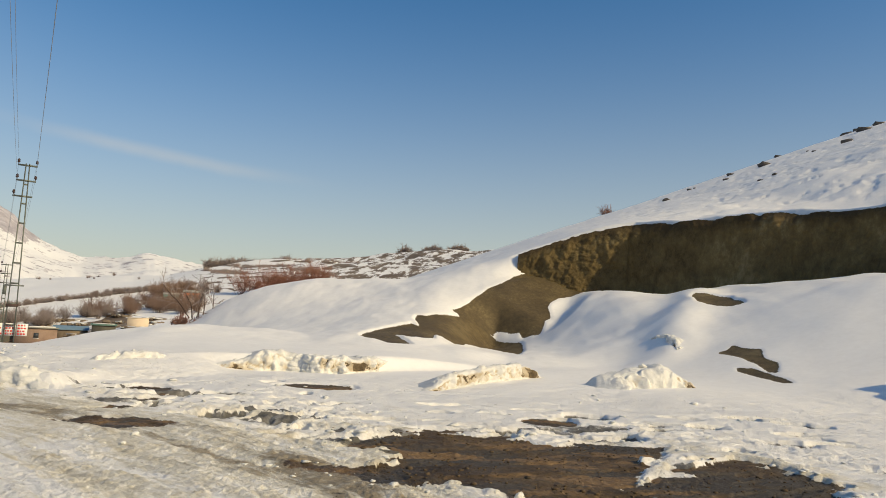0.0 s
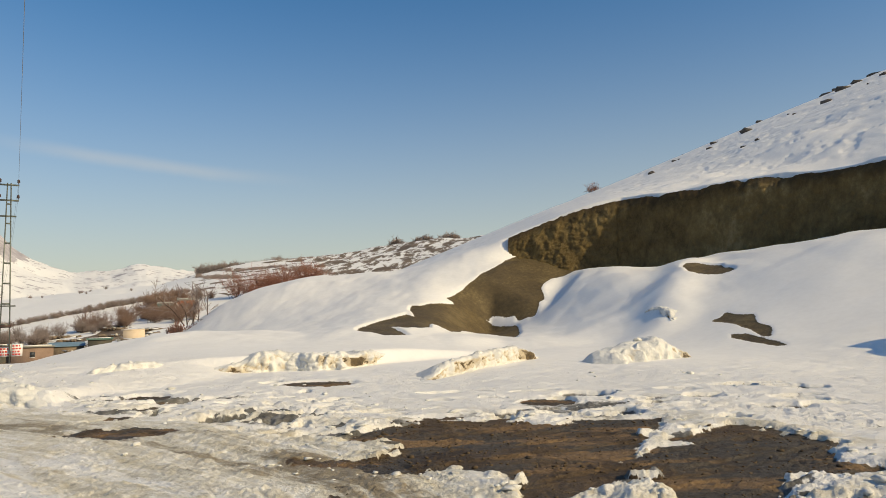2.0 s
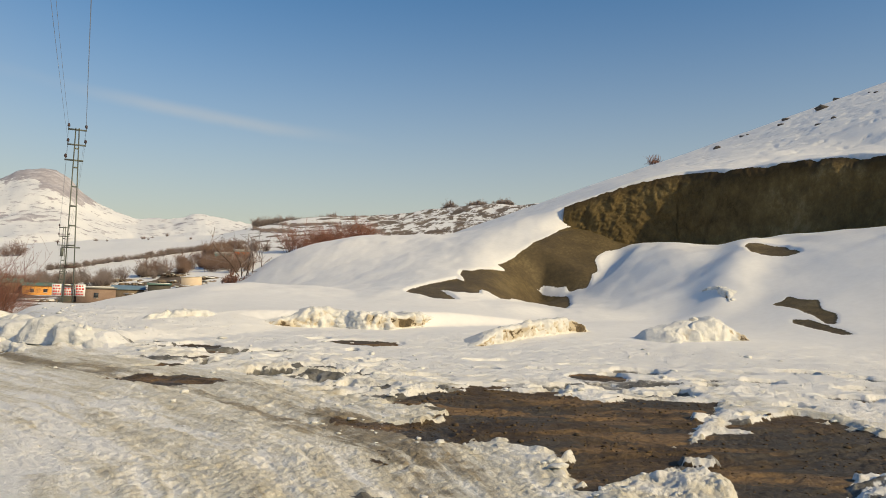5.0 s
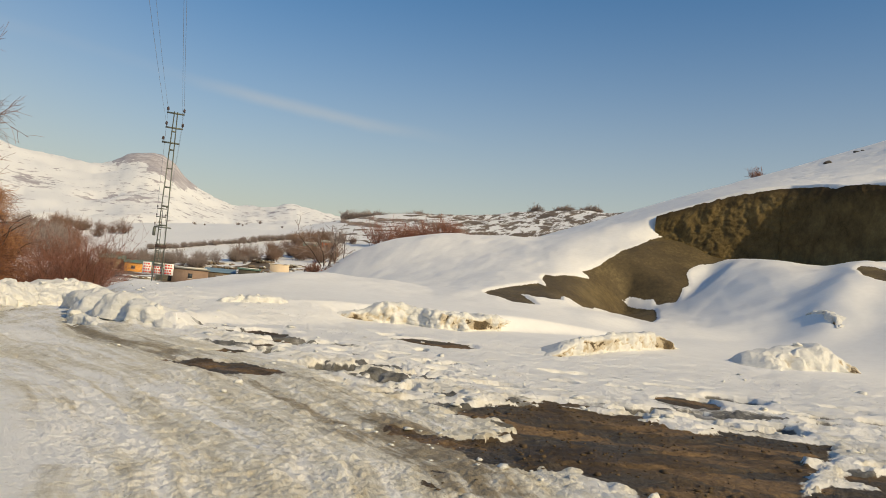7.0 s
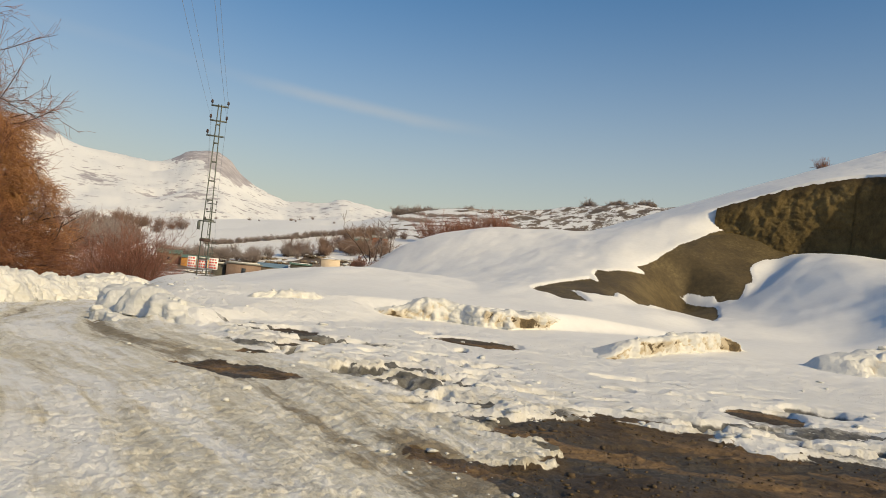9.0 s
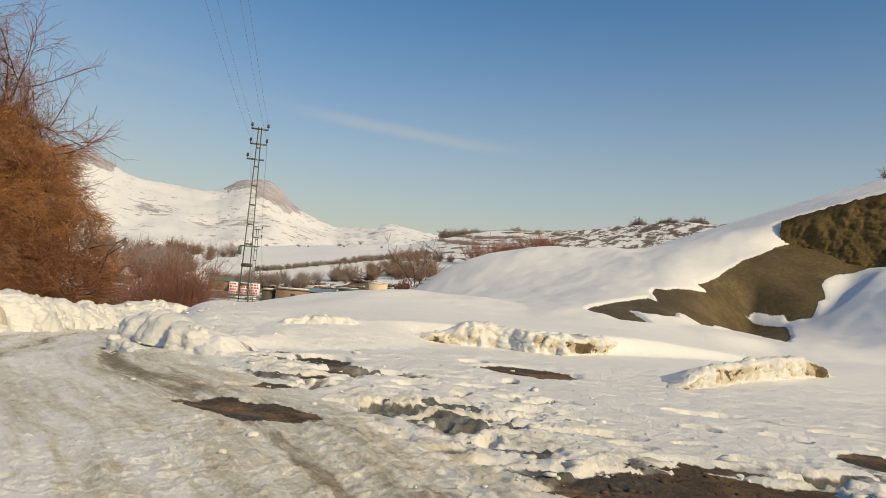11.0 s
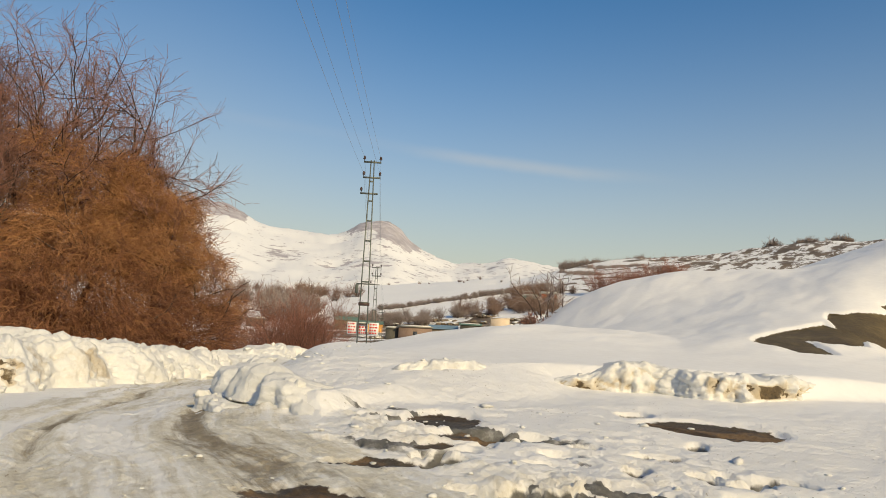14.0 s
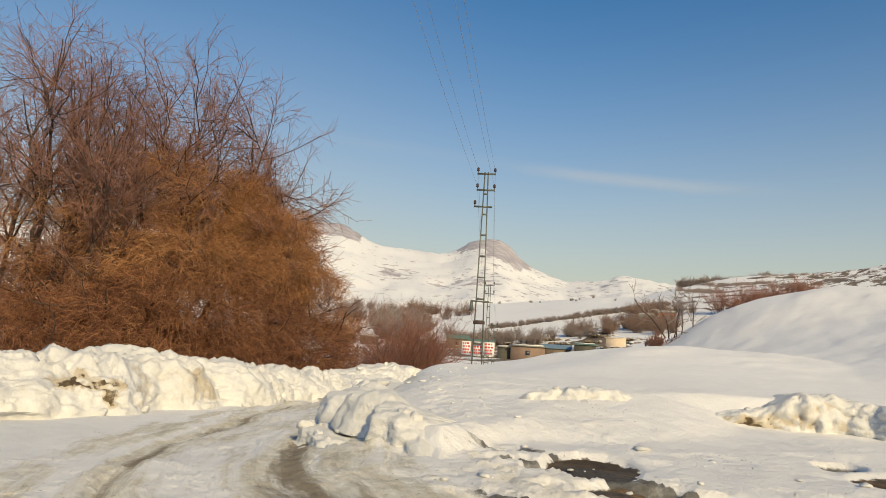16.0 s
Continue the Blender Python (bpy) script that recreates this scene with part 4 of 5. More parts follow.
    # grit on the face, darkest in the creases, under a clean cap
    face = smooth(0.02, 0.16, PZ) * smooth(0.97, 0.70, PZ + 0.15 * fbm(S * 2.5, A, 3, seed + 8)) * (N < rise * 1.05)
    dd = dirt_shade * face * (0.40 + 0.75 * fbm(S * curl * 1.3, A * 2.5, 4, seed + 7) + 0.45 * smooth(0.16, 0.03, big))
    blot = smooth(-0.10, 0.22, fbm(S * 2.2, A * 3.0, 4, seed + 14, 0.6))
    # dark stretches: caked dirt, and the shade of hollows put into the colour
    for lo, hi, amount in dark:
        dd = dd + amount * blot * smooth(lo - 0.03, lo + 0.02, S / total) * smooth(hi + 0.03, hi - 0.02, S / total) * face
    set_attr(ob, "dirt_shade", dd)
    # frozen clods at the foot and on the crest
    rng = np.random.default_rng(seed)
    for k in range(clods):
        i, j = int(rng.uniform(0.05, 0.95) * (len(s) - 1)), int(rng.choice([2, len(v) - 2, len(v) + 3]))
        q = new("snow_clod", CLOD)
        q.parent = ob
        sz = clod * rng.uniform(0.5, 1.3)
        q.matrix_basis = Matrix.LocRotScale((X[i, j], Y[i, j], Z[i, j]), Euler((rng.uniform(-0.4, 0.4), rng.uniform(-0.4, 0.4), rng.uniform(0, 6))), (sz * rng.uniform(0.8, 1.6), sz, sz * rng.uniform(0.6, 0.9)))
    return tagged(ob, label, category)


def clod_mesh():
    bm = bmesh.new()
    bmesh.ops.create_icosphere(bm, subdivisions=3, radius=1)
    for vv in bm.verts:
        p = vv.co.copy()
        vv.co *= 0.85 + 0.5 * noise.noise(p * 1.1) + 0.22 * noise.noise(p * 2.9 + Vector((3, 1, 7)))
    me = bpy.data.meshes.new("snow_clod")
    bm.to_mesh(me)
    bm.free()
    me.materials.append(M_SNOW)
    for q in me.polygons:
        q.use_smooth = True
    return me


CLOD = clod_mesh()


crust_edge("snow_ridge", [(-6.9, 17.3), (-6.4, 17.6), (-5.78, 18.05), (-5.06, 18.55), (-4.6, 18.6), (-4.1, 18.3), (-3.6, 18.25), (-3.1, 18.9), (-2.4, 20.0), (-1.8, 21.1)], [0.36, 0.46, 0.48, 0.46, 0.44, 0.40, 0.40, 0.36, 0.28, 0.14], 3.2,
           "low crusted edge of ploughed old snow with a dirty melting face", 11, lump=0.095, grain=4.2, rise=0.2, dirt_shade=0.9, dark=[(0.10, 0.16, 0.3), (0.44, 0.50, 0.4), (0.58, 0.95, 0.42)])
crust_edge("snow_ridge", [(-1.38, 14.75), (-1.1, 15.1), (-0.5, 16.3), (0.06, 17.1), (0.7, 18.2), (1.4, 19.4), (2.1, 20.9)], [0.16, 0.26, 0.31, 0.34, 0.35, 0.32, 0.2], 1.5,
           "long ice-crusted snow edge stained yellow with grit", 12, lump=0.075, grain=5, dirt_shade=1.05, dark=[(0.05, 0.12, 0.75), (0.55, 0.85, 0.1), (0.93, 1.0, 0.5)])
crust_edge("snow_ridge", [(3.1, 16.6), (3.5, 17.3), (4.1, 18.2), (4.9, 18.6), (5.5, 18.5), (6.1, 19.0)], [0.06, 0.15, 0.34, 0.46, 0.26, 0.08], 1.6,
           "craggy heap of ploughed snow on the yard", 13, lump=0.10, grain=2.3, rise=0.75, scallop=0.2, dirt_shade=0.5, dark=[(0.6, 0.85, 0.7)], jag=0.4)
crust_edge("snow_ridge", [(5.5, 26.6), (6.3, 25.7), (6.5, 24.5), (6.9, 23.7)], [0.12, 0.28, 0.30, 0.16], 2.2,
           "small broken snow ridge below the earth bank", 14, lump=0.09, grain=3.4, dirt_shade=0.5, dark=[(0.15, 0.42, 0.7), (0.72, 0.95, 0.6)])
crust_edge("snow_ridge", [(-6.9, 12.95), (-7.4, 12.7), (-7.9, 12.55), (-8.5, 12.7), (-9.5, 13.35), (-10.8, 14.55), (-13.0, 16.9), (-16.0, 20.4), (-19.0, 24.4)], [0.22, 0.44, 0.50, 0.52, 0.50, 0.44, 0.34, 0.26, 0.2], 1.7,
           "rounded ploughed snow edge beside the icy track", 15, lump=0.24, grain=0.95, front=1, rise=0.22, scallop=0.3, curl=0.8, dirt_shade=0.12, step=0.05, dark=[(0.025, 0.045, 0.6)], clods=10, clod=0.12)
crust_edge("snow_ridge", [(-8.2, 12.25), (-8.9, 12.25), (-9.9, 13.05), (-11.2, 14.5)], [0.10, 0.16, 0.16, 0.08], 1.2,
           "low step of broken snow at the foot of the ploughed edge", 22, lump=0.06, grain=4, front=1, rise=0.10, scallop=0.15, dirt_shade=0.1, clods=8, clod=0.09)
crust_edge("snow_ridge", [(-9.6, 16.1), (-8.6, 16.0), (-7.9, 16.3), (-7.4, 17.0), (-6.8, 17.7)], [0.08, 0.14, 0.16, 0.16, 0.12], 2.2, "thin crusted snow ridge along the yard", 16, lump=0.08, grain=3, dirt_shade=0.4, dark=[(0.45, 0.6, 0.3)])
# heap out of view, added only to throw its shadow across the yard
crust_edge("shadow_heap", [(13.0, 18.0), (12.7, 16.2), (12.8, 14.2), (12.4, 12.2)], [0.7, 1.5, 1.1, 0.9], 3.2, "unseen snow heap added to cast a shadow on the yard", 18, lump=0.3, grain=1.2, front=1, rise=0.6, scallop=0.3, curl=0.9, dirt_shade=0.2, step=0.08, jag=0.5, category="snow heap")
crust_edge("snow_bank", BANK_FOOT, np.interp(np.linspace(0, 34.5, 70), *zip(*BANK_TOP)), 7.0, "ploughed snow bank with dirty blocks beside the road", 17, lump=0.17, grain=0.85, rise=1.5, scallop=0.35, curl=0.6, dirt_shade=0.20, step=0.05,
           jag=0.15, cap=0.0, block=0.07, vary=0.12, dark=[(0.235, 0.265, 0.95), (0.285, 0.295, 0.6), (0.33, 0.34, 0.7)], clods=22, clod=0.15, category="snow bank")

# ---- bare trees and bushes ----
def twig_mesh(paths, radii, sides=3):
    """Thin tapered rods along many paths. paths: n x k x 3; radii: n x k."""
    paths, radii = np.asarray(paths, float), np.asarray(radii, float)
    n, k, _ = paths.shape
    d = np.gradient(paths, axis=1)
    d /= np.linalg.norm(d, axis=2, keepdims=True) + 1e-9
    ref = np.where(np.abs(d[:, :, 2:3]) < 0.8, np.array([0, 0, 1.0]), np.array([1.0, 0, 0]))
    u = np.cross(d, ref)
    u /= np.linalg.norm(u, axis=2, keepdims=True) + 1e-9
    w = np.cross(d, u)
    th = np.arange(sides) * 2 * np.pi / sides
    ring = np.cos(th)[:, None] * u[:, :, None] + np.sin(th)[:, None] * w[:, :, None]
    v = paths[:, :, None] + ring * radii[:, :, None, None]
    base = (np.arange(n) * k * sides)[:, None, None]
    i, j = np.arange(k - 1)[None, :, None] * sides, np.arange(sides)[None, None, :]
    jn = (j + 1) % sides
    f = np.stack([base + i + j, base + i + jn, base + i + sides + jn, base + i + sides + j], -1)
    return v.reshape(-1, 3), f.reshape(-1, 4)


def grow(rng, start, way, length, radius, k=6, bend=0.25, lift=0.0):
    """Paths from arrays of starts and ways."""
    n = len(start)
    p = np.zeros((n, k, 3))
    p[:, 0] = start
    d = way / (np.linalg.norm(way, axis=1, keepdims=True) + 1e-9)
    for q in range(1, k):
        d = d + bend * rng.normal(size=(n, 3)) * 0.6 + np.array([0, 0, lift])
        d /= np.linalg.norm(d, axis=1, keepdims=True)
        p[:, q] = p[:, q - 1] + d * (length / (k - 1))[:, None]
    r = radius[:, None] * np.linspace(1, 0.45, k)[None]
    return p, r


def fork(rng, p, r, per, spread, shrink, lo=0.3, hi=1.0):
    """Starts and ways of branches that leave the given paths."""
    n, k, _ = p.shape
    idx = np.repeat(np.arange(n), per)
    at_ = rng.uniform(lo, hi, len(idx)) * (k - 1)
    i = np.minimum(at_.astype(int), k - 2)
    t = (at_ - i)[:, None]
    start = p[idx, i] * (1 - t) + p[idx, i + 1] * t
    way = p[idx, i + 1] - p[idx, i]
    way /= np.linalg.norm(way, axis=1, keepdims=True) + 1e-9
    way = way + spread * rng.normal(size=way.shape)
    seg = np.linalg.norm(np.diff(p, axis=1), axis=2).sum(1)[idx]
    return start, way, seg * shrink * rng.uniform(0.6, 1.2, len(idx)), r[idx, i] * 0.55


def reach(rng, start, tips, k, sag, wander):
    """Curved paths from starts to tips: they leave upwards and bend out, wavering on the way."""
    n = len(start)
    t = np.linspace(0, 1, k)[None, :, None]
    d = tips - start
    mid = start + d * np.array([0.32, 0.32, 0.62]) + np.array([0, 0, 1.0]) * sag
    p = start[:, None] * (1 - t) ** 2 + 2 * mid[:, None] * t * (1 - t) + tips[:, None] * t ** 2
    jit = np.cumsum(rng.normal(size=(n, k, 3)), 1) * wander * np.linalg.norm(d, axis=1)[:, None, None] / k
    return p + jit * np.sin(np.pi * np.linspace(0, 1, k))[None, :, None] ** 0.5


def hanging(rng, at_, way, length, droop, k=5):
    """Whippy twigs that leave along way and hang over by their weight."""
    p = np.zeros((len(at_), k, 3))
    p[:, 0] = at_
    d = way / (np.linalg.norm(way, axis=1, keepdims=True) + 1e-9)
    for q in range(1, k):
        d = d + rng.normal(size=d.shape) * 0.12
        d[:, 2] -= droop
        d /= np.linalg.norm(d, axis=1, keepdims=True)
        p[:, q] = p[:, q - 1] + d * (length / (k - 1))[:, None]
    p[:, :, 2] = np.maximum(p[:, :, 2], 0.1)
    return p


def inside_lobes(rng, lobes, n):
    share = np.array([q[6] for q in lobes], float)
    pick = rng.choice(len(lobes), n, p=share / share.sum())
    c, rad = np.array([q[:3] for q in lobes], float)[pick], np.array([q[3:6] for q in lobes], float)[pick]
    d = rng.normal(size=(n, 3))
    d /= np.linalg.norm(d, axis=1, keepdims=True)
    return c + d * rad * rng.uniform(0.1, 1.0, n)[:, None] ** 0.4, d


def strands(rng, lobes, clumps, per, thick):
    """Bunches of hanging twigs in rounded lobes. lobes: (right, away, up, three radii, share)."""
    at_, d = inside_lobes(rng, lobes, clumps)
    way = d * np.array([1.0, 1.0, 0.5]) + np.array([0, 0, 0.45]) + 0.35 * rng.normal(size=d.shape)
    st = np.repeat(at_, per, 0) + rng.normal(size=(clumps * per, 3)) * 0.22
    wy = np.repeat(way, per, 0) + rng.normal(size=(clumps * per, 3)) * 0.62
    n = len(st)
    p = hanging(rng, st, wy, np.repeat(rng.uniform(0.35, 0.95, clumps), per) * rng.uniform(0.6, 1.2, n), np.repeat(rng.uniform(0.1, 0.75, clumps), per), 3)
    return p, rng.uniform(0.7, 1.25, n)[:, None] * thick * np.linspace(1, 0.45, 3)[None]


def big_tree(name, x, y, seed, label, stems, tips, lobes, golden, side, rust=700, gold=260):
    """A many-stemmed willow. Places in its own frame: right across the view, away, up."""
    rng = np.random.default_rng(seed)
    tree = empty(name, Matrix.Translation((x, y, float(gz(x, y)) - 0.3)))
    sx, sy = side

    def turned(p):
        q = p.copy()
        q[..., 0], q[..., 1] = p[..., 0] * sx - p[..., 1] * sy, p[..., 0] * sy + p[..., 1] * sx
        return q

    base = np.array([q[0] for q in stems], float)
    fork_at = np.array([q[1] for q in stems], float)
    p_s = reach(rng, base, fork_at, 9, 0.2, 0.10)
    r_s = np.linspace(1, 0.62, 9)[None] * np.array([q[2] for q in stems])[:, None]
    for q in range(len(stems)):
        v, f = twig_mesh(turned(p_s[q:q + 1]), r_s[q:q + 1], 9)
        part("trunk", v, f, M_BARK, tree)
    # limbs rise from the stems to the crown's outer points
    tips = np.array(tips, float)
    own = np.array([int(np.argmin([np.hypot(tt[0] - f_[0], (tt[1] - f_[1])) + 0.3 * abs(tt[2] - f_[2]) for f_ in fork_at])) for tt in tips])
    at_ = rng.uniform(0.55, 1.0, len(tips)) * 8
    i0 = np.minimum(at_.astype(int), 7)
    start = p_s[own, i0] + (p_s[own, i0 + 1] - p_s[own, i0]) * (at_ - i0)[:, None]
    p0 = reach(rng, start, tips, 12, 0.6, 0.42)
    ln0 = np.linalg.norm(tips - start, axis=1)
    r0 = (0.035 + 0.011 * ln0)[:, None] * np.linspace(1, 0.16, 12)[None] ** 0.9
    for q in range(len(tips)):
        v, f = twig_mesh(turned(p0[q:q + 1]), r0[q:q + 1], 6)
        part("limb", v, f, M_BARK, tree)
    s1, w1, l1, q1 = fork(rng, p0, r0, 17, 0.60, 0.38, 0.2)
    p1, r1 = grow(rng, s1, w1 + np.array([0, 0, 0.25]), np.clip(l1, 0.9, 4.2), np.maximum(q1, 0.03), 8, 0.26, 0.05)
    s2, w2, l2, q2 = fork(rng, p1, r1, 8, 0.65, 0.55, 0.2)
    p2, r2 = grow(rng, s2, w2, np.clip(l2, 0.5, 1.9), np.maximum(q2, 0.017), 5, 0.3, 0.0)
    s3, w3, l3, q3 = fork(rng, p2, r2, 4, 0.65, 0.8, 0.2)
    p3, r3 = grow(rng, s3, w3, np.clip(l3, 0.35, 1.1), np.full(len(l3), 0.012), 3, 0.3, -0.05)
    # with crooked low boughs inside the dense part
    at_, d = inside_lobes(rng, lobes, 60)
    p4, r4 = grow(rng, at_, d + np.array([0, 0, 0.5]), rng.uniform(1.5, 3.5, 60), rng.uniform(0.03, 0.07, 60), 7, 0.3)
    v, f = join([twig_mesh(turned(p1), np.maximum(r1, 0.021), 4), twig_mesh(turned(p4), r4, 5)])
    tagged(part("bough_growth", v, f, M_BARK, tree), kind="stuff")
    v, f = join([twig_mesh(turned(p2), np.maximum(r2, 0.0105), 3), twig_mesh(turned(p3), np.maximum(r3, 0.0080), 3)])
    part("crown", v, f, M_TWIG, tree, "fine bare reddish-grey twigs")
    p, r = strands(rng, lobes, rust, 8, 0.0135)
    v, f = twig_mesh(turned(p), r, 3)
    part("lower_crown", v, f, M_REDWILLOW, tree, "dense rusty brown drooping twigs")
    if gold:
        # lobes that catch the sun are painted golden instead of rusty
        p, r = strands(rng, golden, gold, 8, 0.0125)
        v, f = twig_mesh(turned(p), r, 3)
        part("sunlit_crown", v, f, M_SUNLIT_WILLOW, tree, "golden orange drooping twigs with sunlight put into their colour")
    return tagged(tree, label, "tree")


def bush_parts(rng, width, height, stems, mat, parent, up=1.0, thick=0.02):
    base = rng.normal(size=(stems, 3)) * [width * 0.16, width * 0.16, 0]
    ang = rng.uniform(0, 2 * np.pi, stems)
    out = rng.uniform(0.05, 1.0, stems) * width / height * 0.75
    way = np.stack([np.cos(ang) * out, np.sin(ang) * out, np.full(stems, up)], -1)
    p0, r0 = grow(rng, base, way, height * rng.uniform(0.6, 1.1, stems), np.full(stems, thick), 7, 0.2, 0.03)
    p1, r1 = grow(rng, *fork(rng, p0, r0, 7, 0.45, 0.5, 0.2), 5, 0.22, 0.03)
    p2, r2 = grow(rng, *fork(rng, p1, r1, 4, 0.5, 0.55, 0.2), 4, 0.22, 0.03)
    v, f = twig_mesh(p0, r0, 4)
    part("woody_base", v, f, M_BARK, parent)
    v, f = join([twig_mesh(p1, np.maximum(r1, thick * 0.4), 3), twig_mesh(p2, np.maximum(r2, thick * 0.32), 3)])
    part("crown", v, f, mat, parent)


def bush(name, x, y, width, height, seed, label, mat, stems=60, thick=0.02, z=None):
    ob = empty(name, Matrix.Translation((x, y, (float(gz(x, y)) if z is None else z) - 0.1)))
    bush_parts(np.random.default_rng(seed), width, height, stems, mat, ob, 1.0, thick)
    return tagged(ob, label, "bush")


SIDE = (0.56, 0.83)
big_tree("willow_tree", -41.0, 29.8, 5, "large leafless willow with drooping orange-brown twigs behind the snow bank",
         [((0, 0, 0), (-0.8, 0, 8.2), 0.34), ((0.5, 0.5, 0), (3.2, 0.5, 7.0), 0.26), ((-1.0, 0.5, 0), (-4.6, 1.0, 5.6), 0.25), ((0.8, -0.6, 0), (6.0, -1.0, 3.0), 0.2), ((-1.2, -0.6, 0), (-7.0, -1.0, 2.6), 0.2)],
         [(-0.4, 0, 17.6), (0.8, 1, 16.2), (-1.8, -1, 16.4), (-3.3, 1, 16.6), (-5.2, 0, 15.0), (-6.6, 1, 12.8), (2.2, -1, 15.6), (3.4, 1, 13.6), (1.4, -3, 13.2), (-2.4, 3, 13.8), (-4.0, -3, 11.8), (4.2, 0, 12.6), (5.3, 1, 11.8), (6.1, -1, 10.2), (4.6, 2, 10.6),
          (5.4, -3, 8.6), (6.9, 0, 7.6), (8.6, -1, 5.2), (8.2, 1, 4.2), (10.0, 0, 3.6), (-8.0, 0, 9.6), (-9.2, 1, 7.4), (-9.8, -1, 5.4), (2.6, 3, 11.0), (0.2, -3, 10.6)],
         [(1.5, 0, 5.0, 5.8, 4.5, 4.2, 5), (-6.0, 0, 4.4, 5.0, 4, 3.6, 3), (7.4, -1, 2.6, 2.8, 3, 2.3, 1.6), (0.5, -4, 3.8, 6.5, 2.0, 3.4, 2.4), (0.0, 1, 8.8, 4.8, 3.5, 2.6, 1.8), (-5.0, 1, 7.0, 4.2, 3.0, 2.0, 0.6), (-1.0, 2.5, 2.2, 7.5, 2.0, 2.2, 2.2), (2.0, -1.5, 1.6, 8.0, 2.4, 1.7, 2.0)],
         [(4.0, -0.5, 9.2, 2.2, 3.0, 2.2, 2.0), (5.4, -1, 7.2, 2.4, 3, 2.4, 1.2), (6.4, 0, 10.0, 1.3, 1.4, 0.9, 0.3), (7.8, -1, 6.4, 1.4, 1.3, 1.1, 0.3), (3.2, 0, 12.0, 1.5, 1.4, 1.0, 0.3), (-1.2, -1, 12.8, 1.7, 1.4, 1.0, 0.25), (8.9, 0, 4.4, 1.5, 1.4, 0.9, 0.25), (1.2, -1, 10.6, 3.2, 2.6, 2.6, 1.2), (-3.6, 0, 8.8, 3.6, 3, 2.6, 0.9), (0.5, -3.6, 7.0, 5.0, 2.0, 2.0, 0.8)], SIDE, 10400, 4600)
big_tree("bare_tree", -43.6, 23.0, 8, "tall leafless tree with dark forking limbs behind the snow bank",
         [((0, 0, 0), (-0.6, 0, 7.0), 0.34), ((0.6, 0.4, 0), (1.2, 0.5, 6.4), 0.26), ((-0.8, 0.3, 0), (-3.4, 0.6, 5.6), 0.26), ((0.8, -0.6, 0), (3.4, -0.8, 5.0), 0.24)],
         [(0.0, 0, 17.8), (-1.4, 1, 17.0), (1.6, -1, 16.8), (2.4, 1, 15.2), (3.2, 0, 13.0), (-3.4, 0, 16.4), (-5.0, 1, 14.6), (-6.0, 0, 12.0), (4.6, 0, 11.2), (5.2, 1, 9.8), (1.0, -3, 13.6), (-2.2, 3, 14.4), (0.4, 3, 11.6), (-4.2, -3, 10.4), (2.6, -3, 10.2), (-7.0, 0, 9.0)],
         [(0, 0, 2.6, 6.0, 4.0, 2.2, 2), (3.6, 0, 4.2, 3, 3, 2.0, 0.8)], [(0, 0, 8.0, 5.0, 3.0, 3.2, 1)], SIDE, 2600, 350)
bush("willow_bush", -38.0, 47.5, 5.5, 5.0, 21, "dense leafless reddish willow bush beside the road", M_REDTWIG, 110, 0.02)
bush("willow_bush", -43.5, 48.5, 6.5, 4.0, 22, "dense leafless reddish willow bush beside the road", M_REDTWIG, 110, 0.02)
bush("willow_bush", -47.5, 58.0, 6.0, 4.2, 24, "dense leafless reddish willow bush beside the road", M_REDTWIG, 110, 0.02)

# ---- power line ----
def lattice_pole(m, height=9.0):
    pole = empty("utility_pole", m)

    def half(q):
        return 0.235 - 0.165 * q / height

    for sgn in (-1, 1):
        a, b = np.array([sgn * half(0), 0, -0.6]), np.array([sgn * half(height), 0, height])
        vs = []
        for p in (a, b):
            vs += [p + (-0.026, -0.04, 0), p + (-0.026, 0.04, 0), p + (0.026, 0.04, 0), p + (0.026, -0.04, 0)]
        part("leg", np.array(vs), BOX_F, M_STEEL, pole, flat=True)
    q = 0.55
    while q < height - 0.3:
        v, f = box(0, 0, q, 2 * half(q) + 0.02, 0.05, 0.07)
        part("rung", v, f, M_STEEL, pole, flat=True)
        q += 0.96 - 0.008 * q
    for n, zz in enumerate((height - 0.12, height - 0.84, height - 1.58)):
        v, f = box(-0.08 * (n == 2), 0, zz, 0.80, 0.08, 0.07)
        arm = part("crossarm", v, f, M_STEEL, pole, flat=True)
        for sx in ((-0.37, 0.37) if n < 2 else (-0.44,)):
            rings = []
            for h0, h1, r0, r1 in ((0, 0.07, 0.02, 0.02), (0.07, 0.10, 0.055, 0.07), (0.10, 0.14, 0.07, 0.04), (0.14, 0.18, 0.055, 0.06), (0.18, 0.23, 0.06, 0.02)):
                rings.append(tube((sx, 0, zz + 0.09 + h0), (sx, 0, zz + 0.09 + h1), r0, r1, 8))
            v, f = join(rings)
            part("insulator", v, f, M_CERAMIC, arm, "dark porcelain insulator")
    return pole


pole_1 = tagged(lattice_pole(pose(-21.2, 32.0, -0.55, 0, 0, math.degrees(math.atan2(-21.2 + 1, -(32.0 - 3)))+180)), "slim steel lattice power pole with three crossarms in the snow", "pole", group="power line poles")
v, f = box(0, -0.06, 3.3, 0.78, 0.06, 0.06)
part("bracket", v, f, M_STEEL, pole_1, flat=True)
v, f = box(-0.36, -0.1, 2.9, 0.14, 0.14, 0.4)
part("switch_box", v, f, M_STEEL, pole_1, flat=True)
v, f = box(0, -0.07, 2.35, 0.5, 0.02, 0.14)
part("plate", v, f, M_CERAMIC, pole_1, flat=True)
turn_1 = pole_1.matrix_basis.to_euler().z
